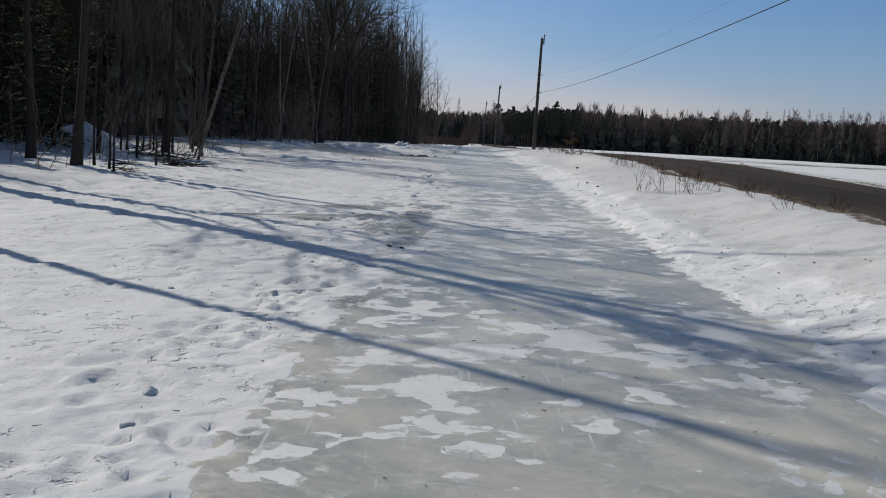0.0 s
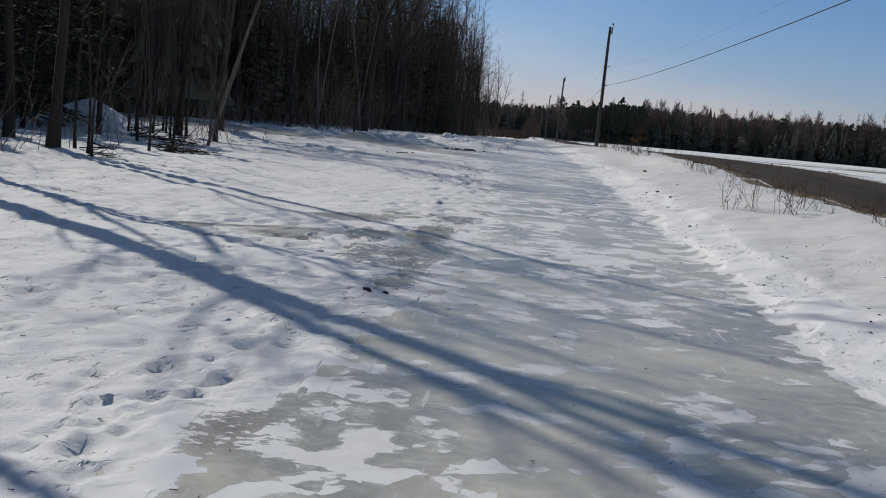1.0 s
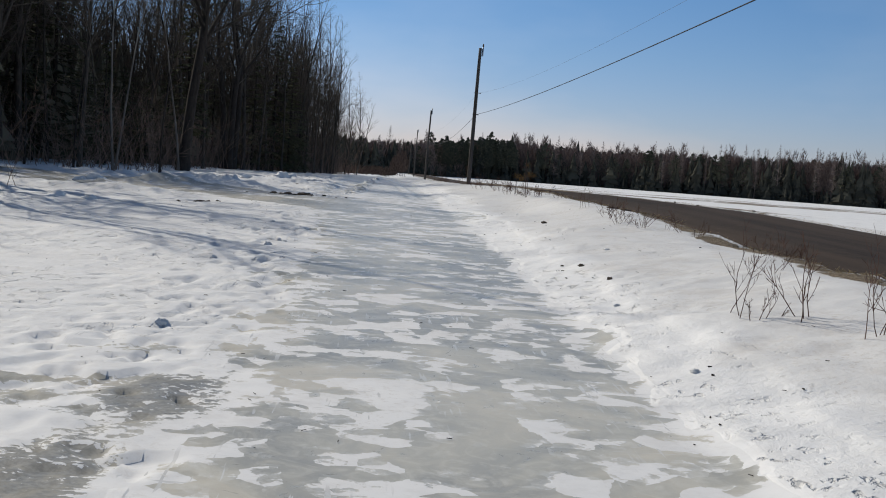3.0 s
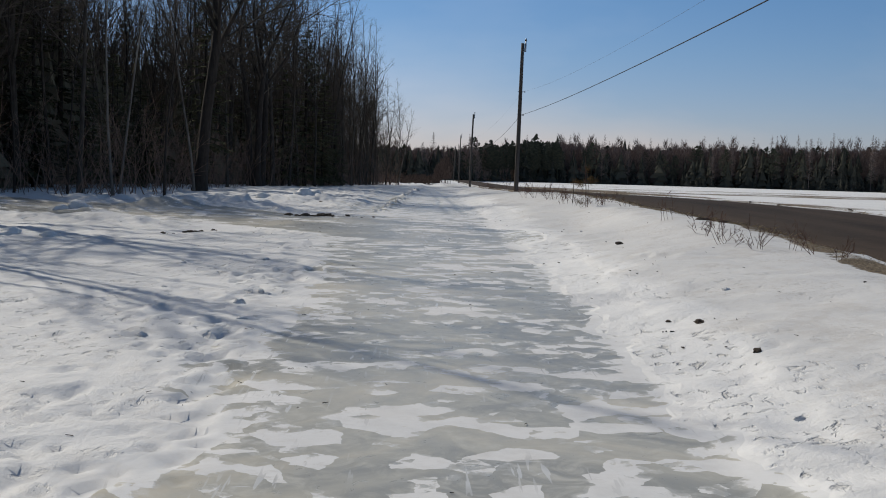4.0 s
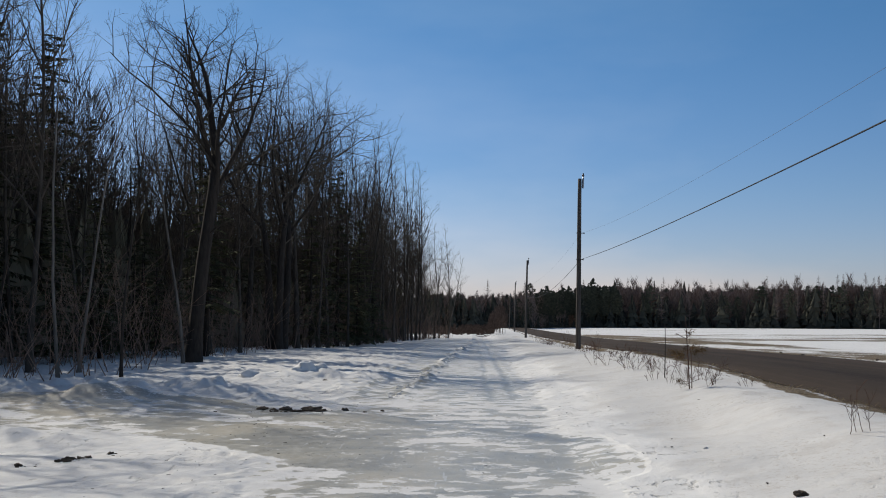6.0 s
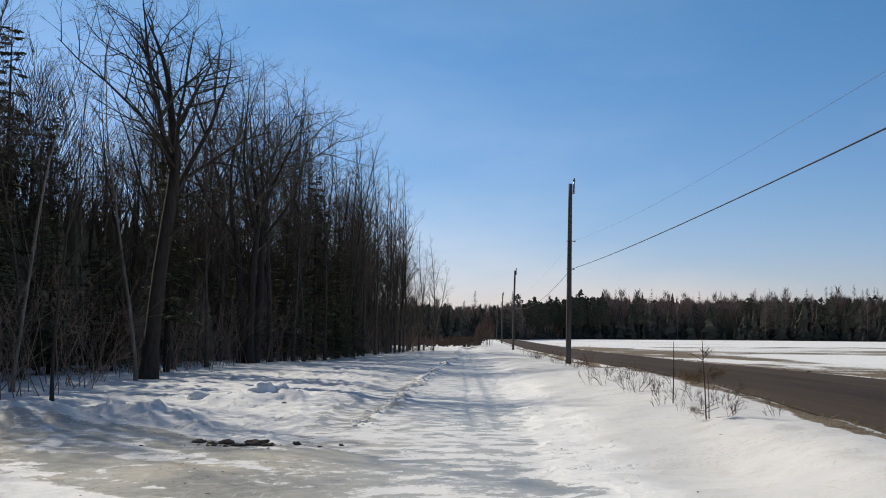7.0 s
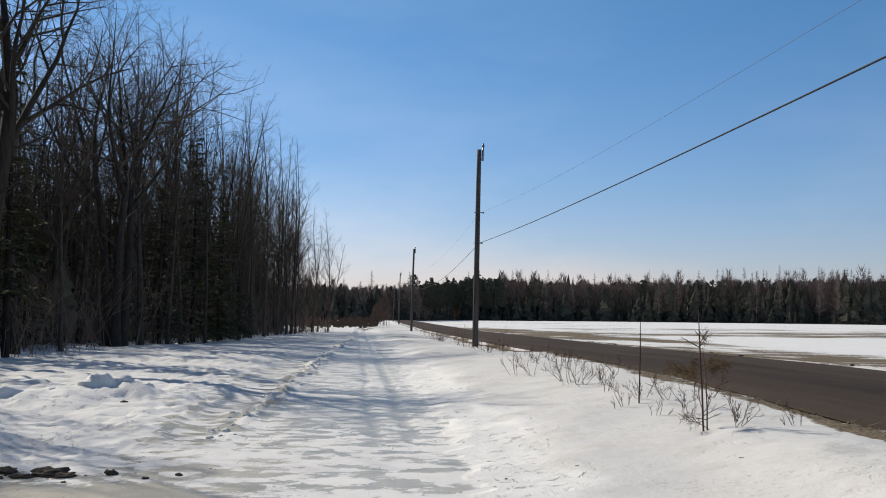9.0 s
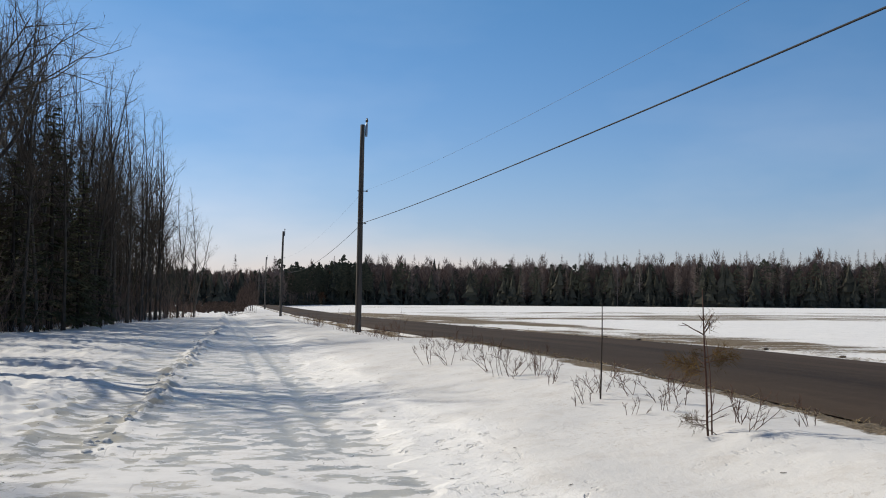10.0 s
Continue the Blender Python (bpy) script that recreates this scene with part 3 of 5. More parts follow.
    earth = np.maximum(earth, far * step(75, 115, y) * (0.24 + 0.85 * stub))
    strips = np.exp(-((y - 0.10 * x - 126 - 6 * vnoise(x * 0.04, x * 0, 86)) / 13) ** 2) + 0.9 * np.exp(-((y - 0.10 * x - 178 - 9 * vnoise(x * 0.03, x * 0, 88)) / 17) ** 2)
    earth = np.maximum(earth, far * np.clip(strips, 0, 1) * (0.62 + 0.95 * fbm(x * 0.09, y * 0.45, 89, 4, 0.7)) * (1 - 0.15 * step(30, 90, x)))
    earth = np.maximum(earth, 0.66 * np.exp(-((y - 146 - 0.5 * x) / 7) ** 2) * (1 - far) * (x < rx - 3.5) * step(-0.6, 0.5, fbm(x * 0.25, y * 0.3, 99, 2)))
    verge = step(rx + ROAD_HALF, rx + ROAD_HALF + 0.5, x) * (1 - step(6, 11, x - rx - ROAD_HALF)) * step(52, 66, y) * (1 - step(150, 230, y))
    earth = np.maximum(earth, verge * (0.62 + 0.6 * fbm(x * 0.35, y * 0.06, 98, 4, 0.7)))
    mud = np.exp(-(((x + 0.6 + 0.5 * (y - 43.4)) / 1.1) ** 2 + ((y - 43.7) / 0.42) ** 2))
    earth = np.maximum(earth, 0.50 * mud)
    floor = 1 - step(woods_x(y) - 4.5, woods_x(y) - 1.2, x)
    earth = np.maximum(earth, floor * (0.24 + 0.12 * step(45, 55, y) + 0.4 * fbm(x * 0.8, y * 0.8, 87, 3)) * near)
    sand = 0.75 * step(3.75, 4.4, x + 0.25 * vnoise(x * 2, y * 1.4, 94)) * (1 - far) * near + 0.25 * near * (1 - step(3.0, 3.4, x))
    return z, cover, earth, wet, sand


def gz(x, y):
    return float(land(np.array([x]), np.array([y]))[0][0])


def spaced(*runs):
    """Grid lines: runs of (start, end, first step, last step)."""
    out = []
    for a, b, s0, s1 in runs:
        v = a
        while v < b - 1e-6:
            out.append(v)
            v += s0 + (s1 - s0) * (v - a) / (b - a)
    out.append(runs[-1][1])
    return np.array(out)


def build_ground():
    xs = spaced((-1800, -60, 260, 14), (-60, -10, 9, 0.5), (-10, -3.6, 0.22, 0.07), (-3.6, 4.6, 0.052, 0.052), (4.6, 8, 0.09, 0.18), (8, 16, 0.3, 0.5), (16, 120, 0.8, 8), (120, 1800, 12, 260))
    ys = spaced((-1800, -40, 300, 8), (-40, 3, 5, 0.3), (3, 34, 0.05, 0.065), (34, 60, 0.07, 0.12), (60, 130, 0.18, 0.9), (130, 700, 1.2, 24), (700, 2400, 40, 300))
    gx, gy = np.meshgrid(xs, ys)
    z, cover, earth, wet, sand = land(gx.ravel(), gy.ravel())
    co = np.stack([gx.ravel(), gy.ravel(), z], 1)
    nx, ny = len(xs), len(ys)
    i = (np.arange(ny - 1)[:, None] * nx + np.arange(nx - 1)[None, :]).ravel()
    quads = np.stack([i, i + 1, i + nx + 1, i + nx], 1)
    me = bpy.data.meshes.new("ground")
    me.vertices.add(len(co))
    me.vertices.foreach_set("co", co.ravel().astype(np.float32))
    me.loops.add(quads.size)
    me.loops.foreach_set("vertex_index", quads.ravel().astype(np.int32))
    me.polygons.add(len(quads))
    me.polygons.foreach_set("loop_start", np.arange(0, quads.size, 4, dtype=np.int32))
    me.polygons.foreach_set("use_smooth", np.ones(len(quads), dtype=bool))
    for name, val in (("cover", cover), ("earth", earth), ("wet", wet), ("sand", sand)):
        a = me.attributes.new(name, "FLOAT", "POINT")
        a.data.foreach_set("value", val.astype(np.float32))
    me.update(calc_edges=True)
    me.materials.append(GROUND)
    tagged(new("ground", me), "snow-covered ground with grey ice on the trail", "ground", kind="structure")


build_ground()


def build_road():
    ys = spaced((-300, 0, 20, 4), (0, 140, 1.5, 3), (140, 1200, 5, 40))
    cols = [(-ROAD_HALF, 0.0), (-ROAD_HALF + 0.12, 0.035), (-1.5, 0.055), (0, 0.05), (1.5, 0.0), (ROAD_HALF - 0.12, -0.07), (ROAD_HALF, -0.12)]
    rng = random.Random(4)
    v, f = [], []
    for k, y in enumerate(ys):
        for j, (dx, dz) in enumerate(cols):
            w = rng.uniform(-0.06, 0.06) if j in (0, len(cols) - 1) else 0
            v.append((float(road_x(y)) + dx + w, float(y), float(road_z(y)) + dz))
    n = len(cols)
    for k in range(len(ys) - 1):
        for j in range(n - 1):
            a = k * n + j
            f.append((a, a + 1, a + n + 1, a + n))
    tagged(new("road", mesh_of("road", v, f, ROAD, True)), "dark brown-grey worn paved country road, bare of snow", "road", kind="structure")


build_road()


# ---- trees ----
def shoot(t, rng, p, d, ln, r, level, tight):
    """A limb with its side branches, down to the fine twigs."""
    n = (5, 3, 2, 1)[level]
    pts = bent(rng, p, d, ln, n, 0.12 + 0.02 * level, 0.035 if tight > 0.85 else 0.07)
    t.add(pts, [max(0.0020, r * (1 - 0.75 * i / n)) for i in range(n + 1)], (5, 4, 3, 3)[level], False)
    kids = (6, 4, 3, 0)[level]
    for k in range(kids):
        f = 0.18 + 0.82 * (k + rng.random()) / kids
        q, e = along(pts, min(f, 1.0))
        shoot(t, rng, q, turned(rng, e, rng.uniform(0.5, 1.1) * tight), ln * rng.uniform(0.36, 0.66) * (1.2 - 0.5 * f), max(0.0026, r * 0.58 * (1 - 0.45 * f)), level + 1, tight)


def bare_tree(seed, height, radius, clear=0.35, leaders=1, stems=1, spread=0.4, limbs=12, lean=(0, 0), mat=None, twig=None, reach=0.26, tight=0.8):
    """A leafless tree: one or more stems that may part into leaders, limbs that rise from them, and fine twigs."""
    rng = random.Random(seed)
    mat, twig = mat or BARK, twig or TWIG
    root = holder("bare_tree")
    stem, crown = Tubes(), Tubes()
    for k in range(stems):
        a0 = 2 * math.pi * (k + 0.3 * rng.random()) / stems
        off = radius * 1.15 if stems > 1 else 0.0
        way = Vector((lean[0] + (0.06 * math.cos(a0) if stems > 1 else 0), lean[1] + (0.06 * math.sin(a0) if stems > 1 else 0), 1))
        h = height * (rng.uniform(0.86, 1.0) if stems > 1 else 1.0)
        r0 = radius * (0.72 if stems > 1 else 1.0)
        bole = clear * h if leaders > 1 else h
        n = 6 if leaders > 1 else 12
        pts = bent(rng, Vector((off * math.cos(a0), off * math.sin(a0), -0.25)), way, bole + 0.25, n, 0.03, 0.012)
        ends = 0.34 if leaders > 1 else 0.92
        rads = [max(0.008, r0 * (1 - ends * (i / n) ** 0.9)) for i in range(n + 1)]
        rads[0] *= 1.4
        stem.add(pts, rads, 9)
        lines = []
        if leaders > 1:
            spin = rng.uniform(0, 2 * math.pi)
            top_way = (pts[-1] - pts[-2]).normalized()
            for j in range(leaders):
                a = spin + 2 * math.pi * (j + 0.35 * rng.random()) / leaders
                out = spread * (0.35 if j == 0 else rng.uniform(0.7, 1.2))
                d = (top_way + Vector((math.cos(a) * out, math.sin(a) * out, 0))).normalized()
                ln = (h - bole) * rng.uniform(0.82, 1.04)
                start = along(pts, 1.0 - 0.13 * j * rng.random())[0]
                lp = bent(rng, start, d, ln, 8, 0.09, 0.10)
                lr = r0 * (0.62 if j == 0 else rng.uniform(0.38, 0.52))
                stem.add(lp, [max(0.006, lr * (1 - 0.93 * (i / 8) ** 0.85)) for i in range(9)], 7)
                lines.append((lp, ln, lr, 0.10))
            for f in (0.62, 0.78, 0.9):
                lines.append((pts, -f, r0 * 0.55, 0))
        else:
            lines.append((pts, h, r0, clear))
        for lp, ln, lr, low in lines:
            if ln < 0:
                q, e = along(lp, -ln)
                shoot(crown, rng, q, turned(rng, e, rng.uniform(0.7, 1.1)), height * reach * rng.uniform(0.35, 0.7), lr * 0.25, 1, tight)
                continue
            for j in range(limbs):
                f = low + (0.985 - low) * (j + rng.random()) / limbs
                q, e = along(lp, f)
                g = (f - low) / (1 - low)
                size = height * reach * (1.12 - g) * rng.uniform(0.55, 1.2) + 0.35
                shoot(crown, rng, q, turned(rng, e, rng.uniform(0.5, 1.0) * tight), size, max(0.007, lr * (1 - 0.85 * f) * rng.uniform(0.38, 0.68)), 0 if size > 1.5 else 1, tight)
    part("trunk", stem.mesh("trunk", mat), root)
    part("crown", crown.mesh("crown", twig), root)
    return root


def conifer(seed, height, width, bare=0.08, mat=None, gap=0.0):
    """A spruce: straight trunk and whorls of drooping boughs set with needle sprays."""
    rng = random.Random(seed)
    root = holder("spruce_tree")
    stem = Tubes()
    stem.add([Vector((0, 0, -0.2)), Vector((0, 0, height * 0.5)), Vector((0, 0, height))], [height * 0.014, height * 0.009, 0.01], 6)
    v, f = [], []

    def spray(p, d, up, ln, w):
        side = d.cross(up).normalized()
        b = len(v)
        v.extend((p - side * w * 0.2, p + d * ln * 0.45 - side * w + up * rng.uniform(-0.03, 0.02), p + d * ln - up * 0.04, p + d * ln * 0.4 + side * w + up * rng.uniform(-0.03, 0.02), p + side * w * 0.2, p + d * ln * 0.5 - up * w * 0.6))
        f.extend(((b, b + 1, b + 2), (b, b + 2, b + 3), (b, b + 3, b + 4), (b + 1, b + 5, b + 2), (b + 2, b + 5, b + 3)))

    z = height * bare
    while z < height * 0.985:
        t = (z / height - bare) / (1 - bare)
        reach = width * (1 - t) ** 0.85 + 0.12
        for _ in range(max(3, int(7 - 3 * t))):
            if rng.random() < gap:
                continue
            az = rng.uniform(0, 2 * math.pi)
            ln = reach * rng.uniform(0.65, 1.1)
            d = Vector((math.cos(az), math.sin(az), rng.uniform(-0.25, 0.12) + 0.35 * t))
            pts = bent(rng, Vector((0, 0, z + rng.uniform(-0.1, 0.1))), d, ln, 3, 0.05, -0.07)
            stem.add(pts, [0.014, 0.01, 0.007, 0.004], 3, False)
            m = max(3, int(ln * 5))
            for k in range(m):
                q, e = along(pts, (k + 0.6) / m * 0.98)
                for s in (-1, 1):
                    o = e.cross(Vector((0, 0, 1))) * s
                    dd = (e * 0.75 + o * rng.uniform(0.5, 1.0) + Vector((0, 0, rng.uniform(-0.35, 0.05)))).normalized()
                    spray(q, dd, Vector((0, 0, 1)), rng.uniform(0.22, 0.42) * (0.55 + 0.5 * ln / (width + 0.1)), rng.uniform(0.05, 0.10))
            spray(pts[-2], (pts[-1] - pts[-2]).normalized(), Vector((0, 0, 1)), 0.3, 0.06)
        z += rng.uniform(0.16, 0.30) * (1.0 + height / 30)
    part("trunk", stem.mesh("trunk", BARK_DARK), root)
    part("needles", mesh_of("needles", v, f, mat or NEEDLE), root)
    return root


TREES = [bare_tree(101, 12.0, 0.13, 0.42, 3, 1, 0.36, 8, reach=0.24, tight=1.0),
         bare_tree(102, 11.0, 0.09, 0.38, 1, 1, limbs=15, reach=0.20, tight=0.7),
         bare_tree(103, 12.5, 0.18, 0.45, 4, 1, 0.50, 8, mat=BARK_DARK, reach=0.25, tight=1.0),
         bare_tree(104, 10.0, 0.07, 0.34, 1, 1, limbs=14, reach=0.18, tight=0.7),
         bare_tree(105, 11.5, 0.12, 0.45, 2, 2, 0.32, 6, mat=BARK_DARK, reach=0.20),
         bare_tree(106, 9.0, 0.05, 0.25, 1, 1, limbs=12, reach=0.20, tight=0.6),
         bare_tree(107, 12.8, 0.25, 0.46, 2, 3, 0.60, 9, mat=BARK_DARK, twig=BARK, reach=0.31, tight=1.1),
         bare_tree(108, 10.0, 0.06, 0.22, 1, 1, limbs=20, reach=0.17, tight=0.65),
         bare_tree(109, 11.5, 0.08, 0.28, 1, 1, limbs=20, reach=0.18, tight=0.7),
         bare_tree(110, 7.0, 0.045, 0.50, 1, 1, limbs=7, mat=BARK_DARK, reach=0.16, tight=0.6),
         bare_tree(111, 11.6, 0.24, 0.54, 4, 1, 0.46, 8, (0.045, 0.0), BARK_DARK, BARK, reach=0.25, tight=1.05),
         bare_tree(112, 17.0, 0.14, 0.50, 1, 1, limbs=9, mat=BARK_DARK, reach=0.13, tight=0.6),
         bare_tree(113, 18.5, 0.25, 0.50, 3, 1, 0.22, 9, mat=BARK_DARK, reach=0.17, tight=0.8)]
SPRUCES = [conifer(201, 9.0, 1.7), conifer(202, 7.0, 1.5), conifer(203, 10.5, 1.6, 0.2, gap=0.25)]
for ob in TREES:
    tagged(ob, "leafless grey-barked tree with fine upright twigs, at the wood's edge", "tree", "trees of the wood")
for ob in SPRUCES:
    tagged(ob, "dark green spruce with drooping boughs among bare trees", "tree", "spruces of the wood")


def plant(src, x, y, scale, spin, tilt=0.0):
    m = pose(x, y, gz(x, y), tilt, 0, spin)
    if not src.get("used"):
        src["used"] = 1
        src.matrix_basis = m
        src.scale = (scale,) * 3
        return src
    ob = copy_thing(src, m)
    ob.scale = (scale,) * 3
    return ob


def fill_woods():
    rng = random.Random(7)
    taken = []
    # the trees that stand out at the edge: kind, place, size
    marked = [(11, -9.25, 28.5, 0.95), (11, -11.2, 30.6, 0.9), (11, -9.4, 17.05, 1.0), (12, -9.9, 22.75, 1.0), (0, -10.1, 24.9, 1.15), (11, -9.5, 38.7, 0.82), (0, -9.2, 42.6, 1.05), (9, -8.2, 27.8, 0.8), (9, -7.95, 27.4, 0.7), (9, -7.55, 29.9, 0.75), (9, -8.9, 28.9, 0.9), (3, -7.9, 37.1, 1.0), (2, -13.6, 47.9, 1.3),
              (10, -6.28, 58.75, 1.0), (8, -8.8, 53.0, 1.12), (6, -6.31, 73.1, 1.0), (0, -7.4, 65.5, 0.98), (1, -4.02, 79.3, 0.9), (9, -5.41, 49.5, 0.9), (0, -5.6, 84, 0.95), (2, -5.0, 92.0, 0.9), (8, -6.9, 68.4, 0.95)]
    for k, x, y, s in marked:
        taken.append((x, y))
        plant(TREES[k], x, y, s, 0.0 if k == 10 else rng.uniform(0, 360))
    for k in range(11):
        x, y = rng.uniform(-16, -10.2), rng.uniform(53.5, 66)
        taken.append((x, y))
        plant(TREES[rng.choice((1, 8, 3, 7, 0))], x, y, rng.uniform(1.0, 1.2), rng.uniform(0, 360), tilt=rng.gauss(0, 1.5))
    n = 0
    while n < 190:
        y = rng.uniform(24, 124) if rng.random() < 0.65 else rng.uniform(78, 124)
        back = rng.random() ** 1.5 * 17
        x = float(woods_x(y)) - 0.2 - back
        if any((x - a) ** 2 + (y - b) ** 2 < 0.8 for a, b in taken) or abs(drive(np.array(x), np.array(y))[0]) > 0.05:
            continue
        if (y < 48 and (back < 6 or rng.random() < 0.4)) or (y < 72 and back < 3) or (y < 68 and back < 9 and rng.random() < 0.65):
            continue
        taken.append((x, y))
        s = rng.uniform(0.82, 1.1) * float(np.interp(y, [24, 66, 88, 105, 124], [1, 1.06, 1.18, 1.12, 0.88]))
        k = rng.choice((7, 7, 8, 8, 3, 1, 0) if y > 84 else (0, 0, 1, 1, 2, 3, 4, 5, 7, 8, 8))
        plant(TREES[k], x, y, s, rng.uniform(0, 360), tilt=rng.gauss(0, 1.5))
        n += 1
    for k, x, y, sc in ((0, -4.7, 80.6, 0.98), (1, -5.6, 77.8, 0.9), (0, -4.0, 84.5, 0.75), (2, -6.9, 63.0, 0.78), (1, -3.9, 82.5, 0.7), (0, -3.6, 88.0, 0.6)):
        taken.append((x, y))
        plant(SPRUCES[k], x, y, sc, rng.uniform(0, 360))
    for k in range(18):
        x, y = rng.uniform(-21, -14), rng.uniform(57, 77)
        taken.append((x, y))
        plant(SPRUCES[rng.choice((0, 2, 2))], x, y, rng.uniform(1.0, 1.35), rng.uniform(0, 360))
    for k in range(40):
        y = rng.uniform(90, 124)
        x = float(woods_x(y)) - rng.random() * 6
        plant(TREES[rng.choice((7, 8, 7))], x, y, rng.uniform(0.65, 0.9) * float(np.interp(y, [92, 124], [1.1, 0.85])), rng.uniform(0, 360))
    # slight young trees in front of the wood's near end
    for k in range(16):
        y = rng.uniform(33, 52)
        x = float(woods_x(y)) - rng.uniform(0.0, 4.0)
        if in_lane(x, y):
            continue
        taken.append((x, y))
        plant(TREES[rng.choice((9, 9, 5))], x, y, rng.uniform(0.7, 1.0), rng.uniform(0, 360), tilt=rng.gauss(0, 3))
    n = 0
    while n < 74:
        y = rng.uniform(30, 118)
        back = (2.4 if y > 50 else 3.2) + rng.random() ** 1.4 * 14
        x = float(woods_x(y)) - back
        if any((x - a) ** 2 + (y - b) ** 2 < 0.6 for a, b in taken) or abs(drive(np.array(x), np.array(y))[0]) > 0.05:
            continue
        taken.append((x, y))
        plant(SPRUCES[rng.choice((0, 0, 1, 1, 2))], x, y, min(1.0, 0.34 + 0.085 * back) * rng.uniform(0.85, 1.15), rng.uniform(0, 360))
        n += 1


fill_woods()


def far_tree(rng, v, f, x, y, z, h, kind, thick=0.075):
    """One small tree of the far woods, joined to the rest."""
    if kind == 0:  # spruce: ragged tiers
        w = h * rng.uniform(0.15, 0.26)
        tiers = 12
        for k in range(tiers):
            r = w * (1 - k / tiers) ** 0.8
            z0, z1 = z + h * (0.04 + 0.88 * k / tiers), z + h * (0.04 + 0.88 * k / tiers) + h * 0.24
            n = 7
            c = len(v)
            for j in range(n):
                a = 2 * math.pi * (j + 0.5 * (k % 2)) / n + rng.uniform(-0.3, 0.3)
                rr = r * rng.uniform(0.22, 1.4)
                v.append((x + rr * math.cos(a), y + rr * math.sin(a), z0 - rng.uniform(0, 0.06) * h))
            v.append((x, y, min(z1, z + h)))
            f.extend((c + j, c + (j + 1) % n, c + n) for j in range(n))
    elif kind == 3:  # bare larch: a thin spire of level twigs
        for k in range(260):
            t = rng.random() ** 0.8
            a = rng.uniform(0, 2 * math.pi)
            ln = h * 0.17 * (1 - t) ** 0.8 * rng.uniform(0.5, 1.2) + 0.2
            cz = z + h * (0.2 + 0.79 * t)
            c = len(v)
            w = 0.035
            v.extend(((x, y, cz - w), (x, y, cz + w), (x + ln * math.cos(a), y + ln * math.sin(a), cz + ln * 0.35)))
            f.append((c, c + 1, c + 2))
        c = len(v)
        w = h * 0.005
        v.extend(((x - w, y, z - 0.3), (x + w, y, z - 0.3), (x, y + w, z - 0.3), (x, y, z + h)))
        f.extend(((c, c + 1, c + 3), (c + 1, c + 2, c + 3), (c + 2, c, c + 3)))
    else:  # round pine or twiggy crown: many small tilted clumps
        spread = h * (0.21 if kind == 1 else 0.15)
        low = 0.38 if kind == 1 else (0.06 if thick > 0.05 else 0.25)
        num = 130 if kind == 1 else (170 if thick > 0.05 else 120)
        for k in range(num):
            t = rng.random()
            cz = z + h * (low + (1 - low) * t)
            rr = spread * math.sin(math.pi * min(1, 0.18 + 0.8 * t)) * rng.random() ** 0.5
            a = rng.uniform(0, 2 * math.pi)
            cx, cy = x + rr * math.cos(a), y + rr * math.sin(a)
            c = len(v)
            if kind == 1:
                s = h * rng.uniform(0.018, 0.034)
                v.extend(((cx - s, cy, cz - s * 0.4), (cx + s, cy - s * 0.5, cz - s * 0.3), (cx + s * 0.2, cy + s, cz), (cx, cy, cz + s)))
                f.extend(((c, c + 1, c + 3), (c + 1, c + 2, c + 3), (c + 2, c, c + 3), (c, c + 2, c + 1)))
            else:
                ln = h * rng.uniform(0.08, 0.16) * (1 if thick > 0.05 else 0.8)
                d = Vector((math.cos(a) * 0.5, math.sin(a) * 0.5, 1)).normalized() * ln
                w = thick * rng.uniform(1.0, 1.6)
                v.extend(((cx - w, cy, cz), (cx + w, cy, cz), (cx + d.x, cy + d.y, cz + d.z)))
                f.append((c, c + 1, c + 2))
        c = len(v)
        w = h * 0.006
        v.extend(((x - w, y, z - 0.3), (x + w, y, z - 0.3), (x, y + w, z - 0.3), (x, y, z + h * 0.95)))
        f.extend(((c, c + 1, c + 3), (c + 1, c + 2, c + 3), (c + 2, c, c + 3)))


